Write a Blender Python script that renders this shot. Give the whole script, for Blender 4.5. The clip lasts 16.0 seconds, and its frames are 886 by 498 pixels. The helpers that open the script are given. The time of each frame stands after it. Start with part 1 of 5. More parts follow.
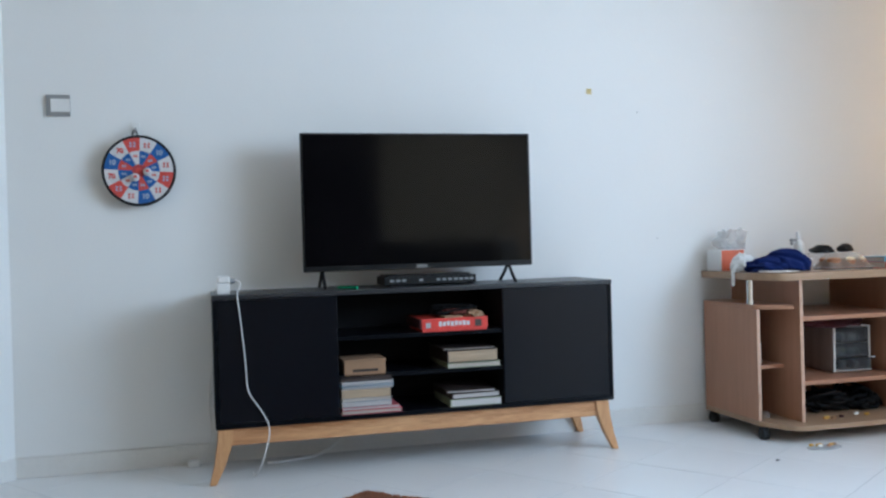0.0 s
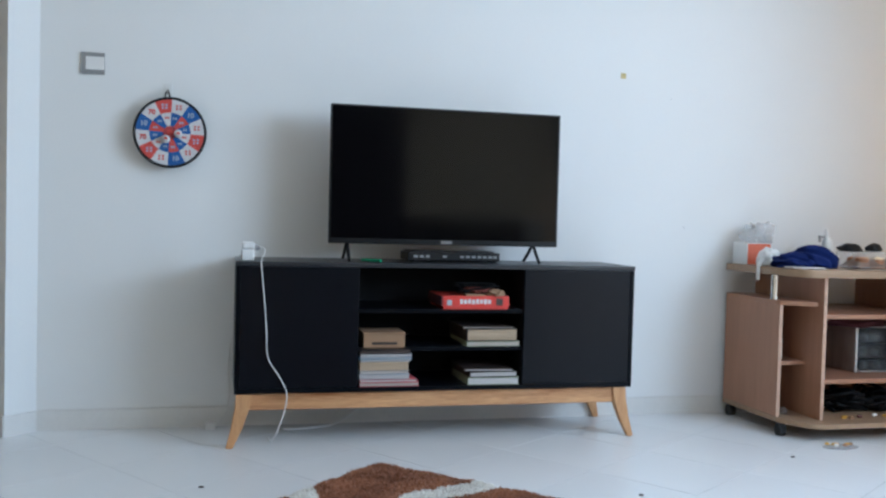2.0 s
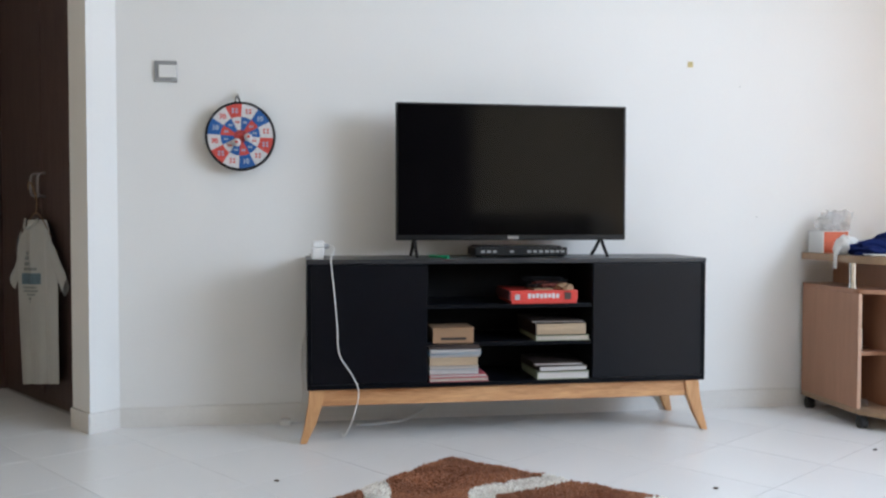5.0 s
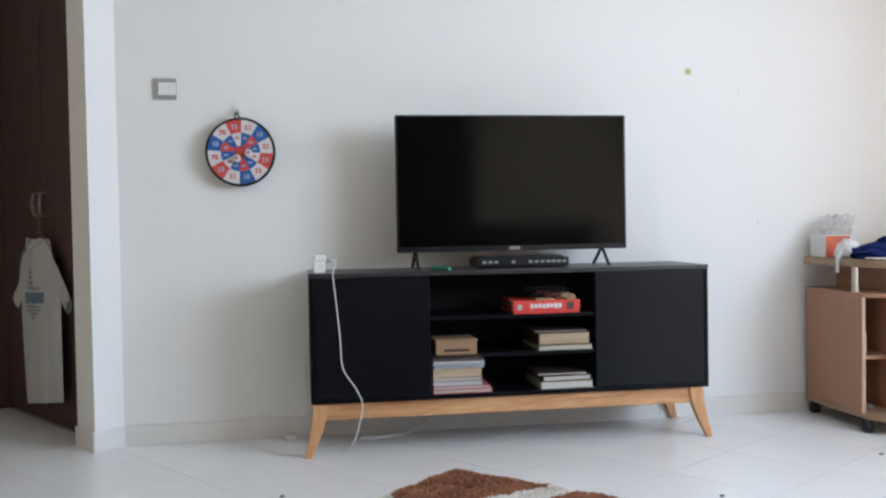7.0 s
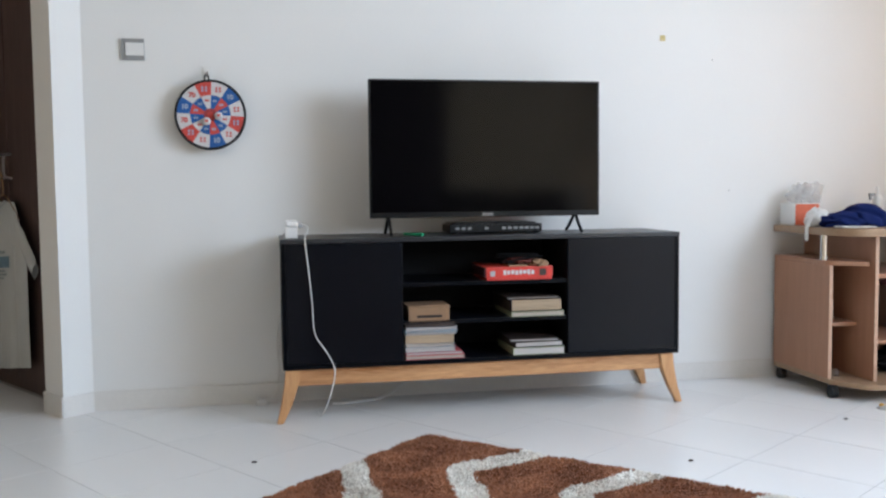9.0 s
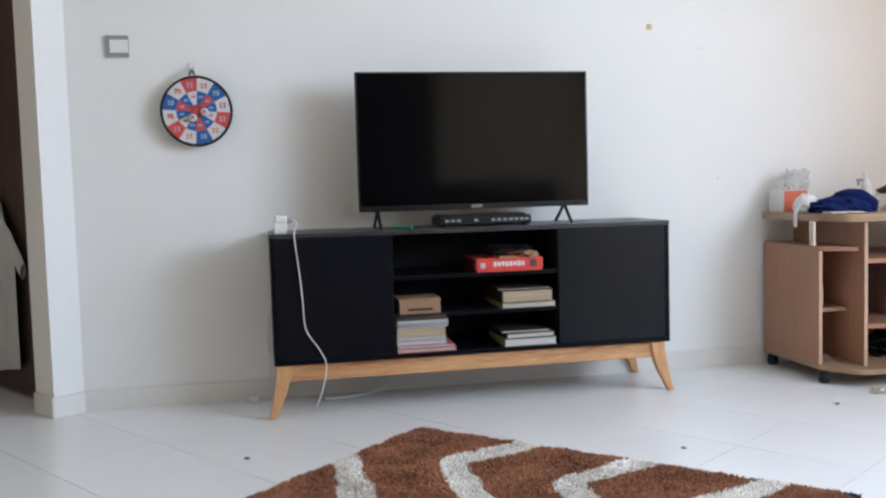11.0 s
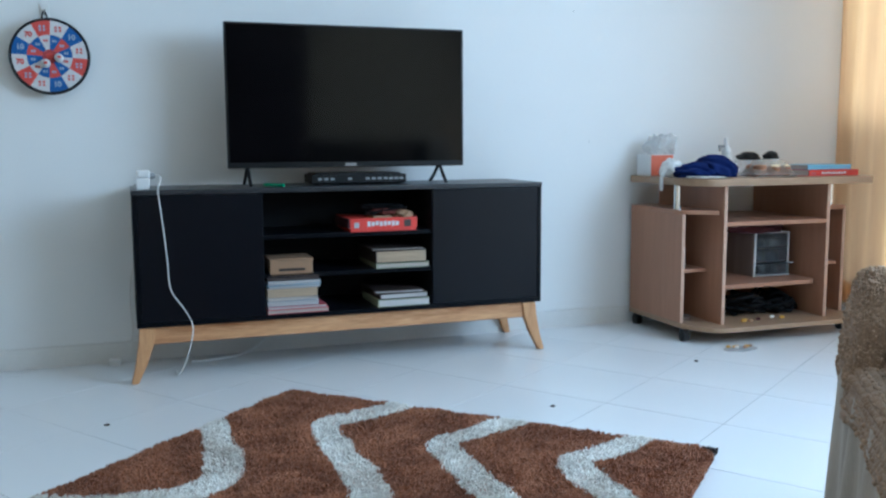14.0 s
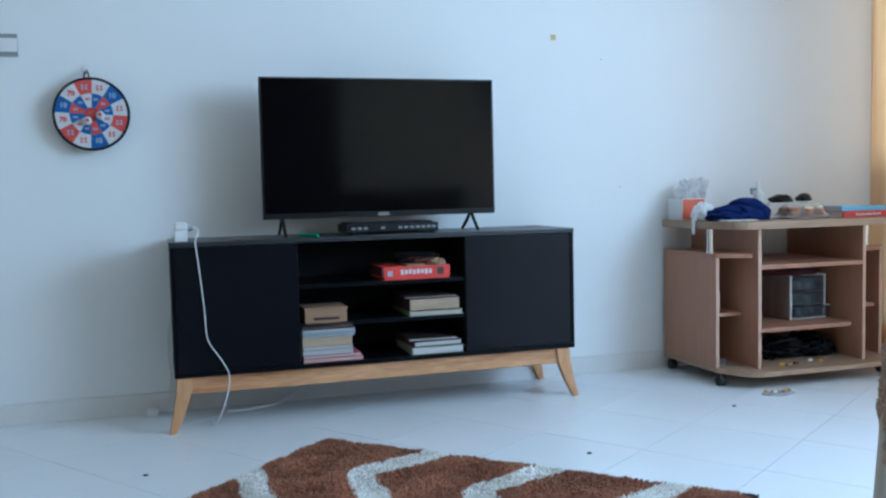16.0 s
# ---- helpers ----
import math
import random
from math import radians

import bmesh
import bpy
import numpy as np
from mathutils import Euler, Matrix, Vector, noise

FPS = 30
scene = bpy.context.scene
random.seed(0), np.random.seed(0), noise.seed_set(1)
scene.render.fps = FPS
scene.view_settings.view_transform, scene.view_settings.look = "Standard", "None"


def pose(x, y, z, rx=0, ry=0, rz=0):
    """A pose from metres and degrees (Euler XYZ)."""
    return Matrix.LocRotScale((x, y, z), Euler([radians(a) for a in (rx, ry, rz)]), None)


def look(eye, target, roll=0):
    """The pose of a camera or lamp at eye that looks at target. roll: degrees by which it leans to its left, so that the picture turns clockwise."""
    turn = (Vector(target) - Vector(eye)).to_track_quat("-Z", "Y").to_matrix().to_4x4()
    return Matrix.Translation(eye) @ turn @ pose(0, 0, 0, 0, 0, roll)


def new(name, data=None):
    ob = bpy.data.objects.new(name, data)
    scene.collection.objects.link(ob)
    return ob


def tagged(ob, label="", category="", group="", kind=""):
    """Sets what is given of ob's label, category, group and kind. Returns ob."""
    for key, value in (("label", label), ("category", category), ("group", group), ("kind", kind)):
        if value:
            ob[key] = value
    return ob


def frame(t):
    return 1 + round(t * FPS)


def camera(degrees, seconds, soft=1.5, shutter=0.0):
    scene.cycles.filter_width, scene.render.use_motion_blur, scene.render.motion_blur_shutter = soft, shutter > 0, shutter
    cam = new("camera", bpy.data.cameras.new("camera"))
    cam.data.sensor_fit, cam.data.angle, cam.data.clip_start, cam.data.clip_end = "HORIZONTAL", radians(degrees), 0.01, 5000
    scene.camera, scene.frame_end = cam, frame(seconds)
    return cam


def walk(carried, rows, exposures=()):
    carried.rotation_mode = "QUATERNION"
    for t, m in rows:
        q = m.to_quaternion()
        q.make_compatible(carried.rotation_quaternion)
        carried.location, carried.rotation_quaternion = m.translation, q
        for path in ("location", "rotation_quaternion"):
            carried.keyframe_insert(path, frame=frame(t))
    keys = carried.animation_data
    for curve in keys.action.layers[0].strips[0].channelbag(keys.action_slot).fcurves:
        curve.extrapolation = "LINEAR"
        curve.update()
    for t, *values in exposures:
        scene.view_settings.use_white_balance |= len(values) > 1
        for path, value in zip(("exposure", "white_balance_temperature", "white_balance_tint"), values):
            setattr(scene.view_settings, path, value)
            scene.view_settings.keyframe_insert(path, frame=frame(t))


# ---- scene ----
cam = camera(51.9, 16.0, soft=2.4)
PATH = [
    (0, (0.734, -3.902, 0.891), (1.246, -1.969, 0.874), -1.6),
    (0.5, (0.739, -3.896, 0.886), (1.256, -1.964, 0.833), -1.1),
    (1, (0.737, -3.889, 0.883), (1.259, -1.961, 0.794), -0.6),
    (1.5, (0.732, -3.892, 0.882), (1.288, -1.971, 0.847), 0.6),
    (1.7, (0.725, -3.892, 0.886), (1.293, -1.975, 0.846), 1.1),
    (2, (0.717, -3.893, 0.893), (1.186, -1.95, 0.825), 1.5),
    (2.2, (0.719, -3.899, 0.893), (1.130, -1.942, 0.831), 0.9),
    (2.5, (0.725, -3.908, 0.892), (1.136, -1.952, 0.836), 0.0),
    (3, (0.734, -3.902, 0.89), (1.121, -1.941, 0.82), -0.6),
    (3.5, (0.737, -3.91, 0.891), (1.072, -1.939, 0.819), -0.6),
    (4, (0.73, -3.911, 0.882), (1.053, -1.939, 0.808), -0.1),
    (6.5, (0.741, -3.918, 0.88), (1.038, -1.941, 0.819), -0.3),
    (7, (0.741, -3.918, 0.89), (1.048, -1.943, 0.838), -1.0),
    (7.5, (0.741, -3.912, 0.891), (1.052, -1.938, 0.806), -0.7),
    (7.7, (0.739, -3.909, 0.894), (1.062, -1.938, 0.780), -1.4),
    (8, (0.732, -3.905, 0.9), (1.112, -1.945, 0.787), -2.6),
    (8.5, (0.727, -3.903, 0.902), (1.104, -1.943, 0.78), -0.8),
    (9, (0.732, -3.901, 0.896), (1.102, -1.94, 0.765), -0.6),
    (11.5, (0.739, -3.891, 0.884), (1.133, -1.936, 0.736), -1.8),
    (12, (0.737, -3.878, 0.883), (1.165, -1.935, 0.68), -1.3),
    (12.2, (0.741, -3.872, 0.883), (1.193, -1.935, 0.672), -1.6),
    (12.5, (0.747, -3.864, 0.883), (1.266, -1.944, 0.681), -2.1),
    (13, (0.741, -3.86, 0.883), (1.314, -1.956, 0.67), -1.1),
    (13.5, (0.744, -3.856, 0.883), (1.33, -1.959, 0.64), -0.6),
    (14, (0.747, -3.849, 0.884), (1.4, -1.974, 0.648), -0.3),
    (14.2, (0.751, -3.844, 0.881), (1.395, -1.966, 0.640), -0.4),
    (14.5, (0.755, -3.84, 0.876), (1.443, -1.978, 0.632), -0.4),
    (14.8, (0.753, -3.843, 0.877), (1.469, -1.991, 0.642), -0.2),
    (15, (0.749, -3.848, 0.878), (1.429, -1.982, 0.644), 0.1),
    (15.5, (0.738, -3.86, 0.884), (1.361, -1.965, 0.729), -0.4),
    (15.7, (0.736, -3.864, 0.886), (1.352, -1.965, 0.763), -0.8),
    (16, (0.735, -3.869, 0.889), (1.327, -1.963, 0.756), -1.3),
]
GRADE = [(0, -0.07, 5310, 9), (1.5, -0.07, 5290, 8), (2.0, -0.03, 5310, 9), (2.5, 0.09, 5890, 14), (3.5, 0.13, 5910, 14), (9, 0.13, 5910, 14), (11.5, 0.13, 5910, 15),
         (12.5, 0.02, 5640, 12), (13.5, -0.03, 5040, 5), (14.5, -0.08, 4700, 2), (15, -0.09, 4530, 2), (15.5, -0.07, 4740, 3), (16, -0.11, 4680, 3)]
walk(cam, [(t, look(eye, target, roll)) for t, eye, target, roll in PATH], GRADE)

# ---- light ----
world = bpy.data.worlds.new("world")
scene.world = world
world.use_nodes = True
wn = world.node_tree.nodes
sky = wn.new("ShaderNodeTexSky")
sky.sky_type = "NISHITA"
sky.sun_disc = False
sky.sun_elevation = radians(45)
sky.sun_rotation = radians(36)
wn["Background"].inputs[1].default_value = 0.15
world.node_tree.links.new(sky.outputs[0], wn["Background"].inputs[0])


def area(name, place, target, sx, sy, power, color):
    data = bpy.data.lights.new(name, "AREA")
    data.spread, data.shape, data.size, data.size_y, data.energy, data.color = radians(156), "RECTANGLE", sx, sy, power, color
    ob = new(name, data)
    ob.matrix_basis = look(place, target)
    return ob


# daylight of the open window in the east wall
area("window_daylight", (4.30, -3.18, 1.76), (0.0, -3.18, 0.90), 2.6, 1.15, 111, (0.83, 0.945, 1.0))
# warm lamp added in the opening's narrow end, boosting the drawn curtain's glow
area("curtain_boost", (4.38, -0.30, 1.60), (0.0, -0.30, 1.60), 0.5, 1.25, 2.3, (1.0, 0.95, 0.86))
sun = bpy.data.lights.new("sun", "SUN")
sun.energy, sun.angle, sun.color = 5.0, radians(0.5), (1.0, 0.86, 0.66)
new("sun", sun).matrix_basis = look((0, 0, 0), (-math.cos(radians(54)) * math.cos(radians(45)), -math.sin(radians(54)) * math.cos(radians(45)), -math.sin(radians(45))))


# ---- materials ----
def nodes_of(name):
    m = bpy.data.materials.new(name)
    m.use_nodes = True
    nt = m.node_tree
    return m, nt, nt.nodes["Principled BSDF"]


def link(nt, a, b):
    nt.links.new(a, b)


def noise_node(nt, scale, detail=4, stretch=(1, 1, 1), turn=(0, 0, 0), rough=0.55):
    tc = nt.nodes.new("ShaderNodeTexCoord")
    mp = nt.nodes.new("ShaderNodeMapping")
    mp.inputs["Scale"].default_value = stretch
    mp.inputs["Rotation"].default_value = [radians(a) for a in turn]
    nz = nt.nodes.new("ShaderNodeTexNoise")
    nz.inputs["Scale"].default_value = scale
    nz.inputs["Detail"].default_value = detail
    nz.inputs["Roughness"].default_value = rough
    link(nt, tc.outputs["Object"], mp.inputs["Vector"])
    link(nt, mp.outputs[0], nz.inputs["Vector"])
    return nz


def ramp(nt, src, stops):
    r = nt.nodes.new("ShaderNodeValToRGB")
    els = r.color_ramp.elements
    while len(els) < len(stops):
        els.new(0.5)
    for e, (p, c) in zip(els, stops):
        e.position, e.color = p, (*c, 1)
    link(nt, src, r.inputs[0])
    return r


def shade(c, k):
    return tuple(min(1.0, v * k) for v in c)


def surface(name, color, rough=0.5, metal=0.0, coarse=3.0, fine=60.0, vary=0.12, bump=0.05, dist=0.002, spec=0.5, sheen=0.0, stretch=(1, 1, 1), per_object=0.0):
    """Paint, plastic, cloth or card: two scales of colour variation, fine relief."""
    m, nt, b = nodes_of(name)
    n1 = noise_node(nt, coarse, 3, stretch)
    n2 = noise_node(nt, fine, 5, stretch)
    mixn = nt.nodes.new("ShaderNodeMix")
    mixn.inputs[0].default_value = 0.4
    link(nt, n1.outputs[0], mixn.inputs[2])
    link(nt, n2.outputs[0], mixn.inputs[3])
    r = ramp(nt, mixn.outputs[0], [(0.3, shade(color, 1 - vary)), (0.7, shade(color, 1 + vary))])
    out = r.outputs[0]
    if per_object:
        info = nt.nodes.new("ShaderNodeObjectInfo")
        hsv = nt.nodes.new("ShaderNodeHueSaturation")
        mr = nt.nodes.new("ShaderNodeMapRange")
        mr.inputs[3].default_value, mr.inputs[4].default_value = 1 - per_object, 1 + per_object
        link(nt, info.outputs["Random"], mr.inputs[0])
        link(nt, mr.outputs[0], hsv.inputs["Value"])
        link(nt, out, hsv.inputs["Color"])
        out = hsv.outputs[0]
    link(nt, out, b.inputs["Base Color"])
    rr = nt.nodes.new("ShaderNodeMapRange")
    rr.inputs[3].default_value, rr.inputs[4].default_value = max(0.02, rough - 0.08), min(1, rough + 0.08)
    link(nt, n1.outputs[0], rr.inputs[0])
    link(nt, rr.outputs[0], b.inputs["Roughness"])
    b.inputs["Metallic"].default_value = metal
    b.inputs["Specular IOR Level"].default_value = spec
    b.inputs["Sheen Weight"].default_value = sheen
    if bump:
        bp = nt.nodes.new("ShaderNodeBump")
        bp.inputs["Strength"].default_value, bp.inputs["Distance"].default_value = bump, dist
        link(nt, n2.outputs[0], bp.inputs["Height"])
        link(nt, bp.outputs[0], b.inputs["Normal"])
    return m


def wood(name, dark, light, rough=0.45, stretch=(1, 14, 14), scale=2.2, bump=0.08, spec=0.4):
    """Grain along the axis with the small stretch."""
    m, nt, b = nodes_of(name)
    n1 = noise_node(nt, scale, 6, stretch, rough=0.65)
    n2 = noise_node(nt, scale * 9, 4, stretch)
    mixn = nt.nodes.new("ShaderNodeMix")
    mixn.inputs[0].default_value = 0.35
    link(nt, n1.outputs[0], mixn.inputs[2])
    link(nt, n2.outputs[0], mixn.inputs[3])
    mid = tuple((a + c) / 2 for a, c in zip(dark, light))
    r = ramp(nt, mixn.outputs[0], [(0.33, dark), (0.5, mid), (0.68, light)])
    link(nt, r.outputs[0], b.inputs["Base Color"])
    b.inputs["Roughness"].default_value = rough
    b.inputs["Specular IOR Level"].default_value = spec
    bp = nt.nodes.new("ShaderNodeBump")
    bp.inputs["Strength"].default_value, bp.inputs["Distance"].default_value = bump, 0.001
    link(nt, n2.outputs[0], bp.inputs["Height"])
    link(nt, bp.outputs[0], b.inputs["Normal"])
    return m


def translucent(name, color, through_part=0.5, rough=0.9, alpha=1.0, coarse=4.0, stretch=(6, 6, 0.6)):
    """Cloth or film that lets light through."""
    m, nt, b = nodes_of(name)
    n1 = noise_node(nt, coarse, 4, stretch)
    n2 = noise_node(nt, 90, 3)
    r = ramp(nt, n1.outputs[0], [(0.3, shade(color, 0.86)), (0.7, shade(color, 1.1))])
    link(nt, r.outputs[0], b.inputs["Base Color"])
    b.inputs["Roughness"].default_value = rough
    b.inputs["Specular IOR Level"].default_value = 0.2
    b.inputs["Alpha"].default_value = alpha
    bp = nt.nodes.new("ShaderNodeBump")
    bp.inputs["Strength"].default_value, bp.inputs["Distance"].default_value = 0.15, 0.001
    link(nt, n2.outputs[0], bp.inputs["Height"])
    link(nt, bp.outputs[0], b.inputs["Normal"])
    t = nt.nodes.new("ShaderNodeBsdfTranslucent")
    link(nt, r.outputs[0], t.inputs[0])
    mx = nt.nodes.new("ShaderNodeMixShader")
    mx.inputs[0].default_value = through_part
    link(nt, b.outputs[0], mx.inputs[1])
    link(nt, t.outputs[0], mx.inputs[2])
    link(nt, mx.outputs[0], nt.nodes["Material Output"].inputs[0])
    return m


def clear(name, color=(0.95, 0.97, 1.0), rough=0.05, weight=0.9):
    m, nt, b = nodes_of(name)
    b.inputs["Base Color"].default_value = (*color, 1)
    b.inputs["Roughness"].default_value = rough
    b.inputs["Transmission Weight"].default_value = weight
    b.inputs["IOR"].default_value = 1.25
    return m


def glazed_tile():
    m, nt, b = nodes_of("floor_tile_glaze")
    n1 = noise_node(nt, 1.3, 1)
    r = ramp(nt, n1.outputs[0], [(0.1, (0.79, 0.79, 0.795)), (0.9, (0.835, 0.835, 0.83))])
    info = nt.nodes.new("ShaderNodeObjectInfo")
    hsv = nt.nodes.new("ShaderNodeHueSaturation")
    mr = nt.nodes.new("ShaderNodeMapRange")
    mr.inputs[3].default_value, mr.inputs[4].default_value = 0.985, 1.015
    link(nt, info.outputs["Random"], mr.inputs[0])
    link(nt, mr.outputs[0], hsv.inputs["Value"])
    link(nt, r.outputs[0], hsv.inputs["Color"])
    link(nt, hsv.outputs[0], b.inputs["Base Color"])
    b.inputs["Roughness"].default_value = 0.27
    return m


M_TILE = glazed_tile()
M_WALL = surface("wall_paint", (0.80, 0.80, 0.79), 0.75, coarse=1.1, fine=140, vary=0.025, bump=0.10, dist=0.0015, spec=0.25)
# Cream picked for the unseen walls so that they bounce warm light.
M_WARMBOUNCE = surface("cream_bounce_paint", (0.78, 0.63, 0.44), 0.8, coarse=1.1, fine=140, vary=0.03, bump=0.1, dist=0.0015, spec=0.25)
M_PAPERC = surface("cream_page_edges", (0.48, 0.42, 0.36), 0.85, coarse=3, fine=8, vary=0.14, bump=0.3, dist=0.002, stretch=(1, 1, 60), per_object=0.08)
M_CEIL = surface("ceiling_paint", (0.84, 0.84, 0.83), 0.9, vary=0.02)
M_BASE = surface("skirting_tile", (0.72, 0.705, 0.68), 0.4, coarse=4, vary=0.05, bump=0.03)
M_GROUT = surface("grout", (0.33, 0.33, 0.33), 0.9, vary=0.2, coarse=5)
M_DARKWOOD = wood("wenge_veneer", (0.050, 0.032, 0.029), (0.105, 0.068, 0.061), 0.5, (14, 14, 1), 3.0)
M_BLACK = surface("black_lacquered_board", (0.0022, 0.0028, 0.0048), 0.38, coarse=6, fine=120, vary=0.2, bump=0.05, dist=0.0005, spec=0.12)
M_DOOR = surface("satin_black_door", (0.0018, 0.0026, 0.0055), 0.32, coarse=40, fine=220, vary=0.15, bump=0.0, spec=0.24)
# Base colour lightened to hold the wall's reflected sheen on the stand's top.
M_BLACKSHEEN = surface("black_board_pale_sheen", (0.022, 0.023, 0.026), 0.34, coarse=6, vary=0.1, bump=0.02)
M_BLACKIN = surface("black_board_inside", (0.005, 0.005, 0.0065), 0.6, coarse=6, vary=0.2, bump=0.04, spec=0.2)
M_PINE = wood("oiled_pine", (0.31, 0.12, 0.04), (0.74, 0.43, 0.21), 0.42, (1, 6, 11), 2.6)
M_PINEV = wood("oiled_pine_upright", (0.44, 0.21, 0.085), (0.70, 0.42, 0.205), 0.42, (12, 12, 1), 3.0)
M_BEECH = wood("beech_foil_board", (0.345, 0.175, 0.104), (0.430, 0.230, 0.142), 0.42, (16, 16, 1.0), 2.6)
M_BEECHX = wood("beech_foil_shelf", (0.345, 0.175, 0.104), (0.430, 0.230, 0.142), 0.35, (1.0, 16, 16), 2.6)
M_BEECHTOP = wood("worn_beech_top", (0.27, 0.175, 0.105), (0.42, 0.285, 0.18), 0.38, (1.0, 16, 16), 2.6)
M_EDGE = wood("edge_banding", (0.46, 0.29, 0.20), (0.60, 0.40, 0.29), 0.4, (1, 16, 16), 2.6)
M_PLASTICK = surface("black_plastic", (0.006, 0.006, 0.007), 0.4, vary=0.15, bump=0.02, spec=0.3)
M_RUBBER = surface("black_rubber", (0.015, 0.015, 0.016), 0.7, vary=0.2)
M_SCREEN = surface("dark_screen_glass", (0.0014, 0.0015, 0.0021), 0.10, coarse=2, vary=0.1, bump=0, spec=0.18)
M_CHROME = surface("chrome", (0.85, 0.85, 0.85), 0.14, 1.0, vary=0.05, bump=0.01)
M_GREYMET = surface("grey_metal", (0.32, 0.32, 0.33), 0.35, 1.0, vary=0.1, bump=0.02)
M_BRASSW = surface("dull_brown_wire", (0.26, 0.17, 0.10), 0.45, 0.6, vary=0.15, bump=0.02)
M_WHITE = surface("white_plastic", (0.78, 0.78, 0.77), 0.35, vary=0.03, bump=0.01)
M_GREYPL = surface("grey_plastic", (0.30, 0.305, 0.31), 0.4, vary=0.06, bump=0.01)
M_CABLE = surface("white_cable_sheath", (0.74, 0.74, 0.73), 0.45, vary=0.06, bump=0.01)
M_CABLEK = surface("black_cable_sheath", (0.006, 0.006, 0.007), 0.6, vary=0.1, bump=0.01, spec=0.15)
M_RED = surface("red_printed_card", (0.62, 0.05, 0.035), 0.4, coarse=12, vary=0.12, bump=0.02)
M_REDFELT = surface("red_felt", (0.56, 0.075, 0.06), 0.9, coarse=25, vary=0.12, bump=0.2, sheen=0.2)
M_BLUEFELT = surface("blue_felt", (0.022, 0.105, 0.33), 0.9, coarse=25, vary=0.12, bump=0.2, sheen=0.2)
M_WHITEFELT = surface("white_felt", (0.612, 0.603, 0.612), 0.9, coarse=25, vary=0.07, bump=0.2, sheen=0.2)
M_PALEFELT = surface("pale_blue_felt_print", (0.34, 0.40, 0.52), 0.9, coarse=25, vary=0.1, bump=0.1)
M_MAROONFELT = surface("dark_red_felt", (0.36, 0.055, 0.06), 0.9, coarse=25, vary=0.15, bump=0.2)
M_BLACKFELT = surface("black_binding_tape", (0.012, 0.012, 0.014), 0.85, coarse=25, vary=0.2, bump=0.3)
M_PAPERT = surface("yellowed_page_edges", (0.40, 0.30, 0.20), 0.85, coarse=3, fine=8, vary=0.25, bump=0.35, dist=0.002, stretch=(1, 1, 60), per_object=0.08)
M_PAPER = surface("page_edges", (0.54, 0.49, 0.44), 0.85, coarse=3, fine=8, vary=0.16, bump=0.35, dist=0.002, stretch=(1, 1, 60), per_object=0.08)
M_PAGEW = surface("white_page_edges", (0.50, 0.475, 0.46), 0.85, coarse=3, fine=8, vary=0.12, bump=0.3, dist=0.002, stretch=(1, 1, 60), per_object=0.08)
M_PAPERW = surface("white_paper", (0.76, 0.76, 0.75), 0.8, vary=0.05, bump=0.05)
M_KRAFT = surface("brown_cardboard", (0.30, 0.18, 0.10), 0.8, coarse=8, vary=0.1, bump=0.1)
M_COVER = surface("book_cover", (0.042, 0.027, 0.022), 0.5, coarse=8, vary=0.2, bump=0.05, per_object=0.4)
M_COVERPINK = surface("pink_book_cover", (0.50, 0.10, 0.12), 0.45, coarse=8, vary=0.12, bump=0.03)
M_COVERBLUE = surface("blue_book_cover", (0.20, 0.46, 0.64), 0.4, coarse=8, vary=0.12, bump=0.03)
M_COVERGREEN = surface("green_book_cover", (0.30, 0.33, 0.22), 0.45, coarse=8, vary=0.12, bump=0.03)
M_COVERGREY = surface("grey_book_cover", (0.42, 0.43, 0.46), 0.45, coarse=8, vary=0.1, bump=0.03)
M_COVERRED = surface("reddish_brown_cord", (0.16, 0.035, 0.025), 0.7, coarse=20, vary=0.3, bump=0.05)
M_GREEN = surface("green_plastic", (0.02, 0.36, 0.17), 0.35, vary=0.08, bump=0.01)
M_NAVY = surface("royal_blue_cotton", (0.007, 0.017, 0.10), 0.9, coarse=9, fine=200, vary=0.15, bump=0.25, spec=0.2)
M_ORANGE = surface("orange_printed_card", (0.62, 0.13, 0.055), 0.45, coarse=10, vary=0.15, bump=0.02)
M_BAG = translucent("white_polythene", (0.88, 0.89, 0.90), 0.4, 0.22, alpha=0.11)
M_FILM = translucent("clear_lid_film", (0.85, 0.84, 0.82), 0.3, 0.1, alpha=0.10)
M_CLEAR = clear("clear_plastic")
M_SMOKE = translucent("smoky_clear_plastic", (0.34, 0.37, 0.39), 0.35, 0.12, alpha=0.16)
M_HAZY = translucent("hazy_pale_plastic", (0.60, 0.53, 0.50), 0.5, 0.3, alpha=0.75)
M_CAKE = surface("cream_cake", (0.74, 0.60, 0.40), 0.8, coarse=30, vary=0.15, bump=0.3, dist=0.003)
M_MUFFIN = surface("baked_crumb", (0.36, 0.19, 0.11), 0.8, coarse=30, vary=0.25, bump=0.4, dist=0.004)
M_MAROON = surface("maroon_cloth", (0.055, 0.008, 0.013), 0.85, coarse=9, vary=0.25, bump=0.2)
M_YELLOW = surface("yellow_plastic", (0.60, 0.34, 0.05), 0.45, vary=0.12, bump=0.02)
M_SHIRT = surface("pale_cotton_jersey", (0.44, 0.45, 0.44), 0.9, coarse=5, fine=240, vary=0.06, bump=0.2, sheen=0.2)
M_PRINT = surface("grey_textile_print", (0.27, 0.29, 0.29), 0.9, coarse=30, vary=0.2, bump=0.1)
M_PRINTG = surface("slate_blue_textile_print", (0.13, 0.20, 0.25), 0.9, coarse=30, vary=0.2, bump=0.1)


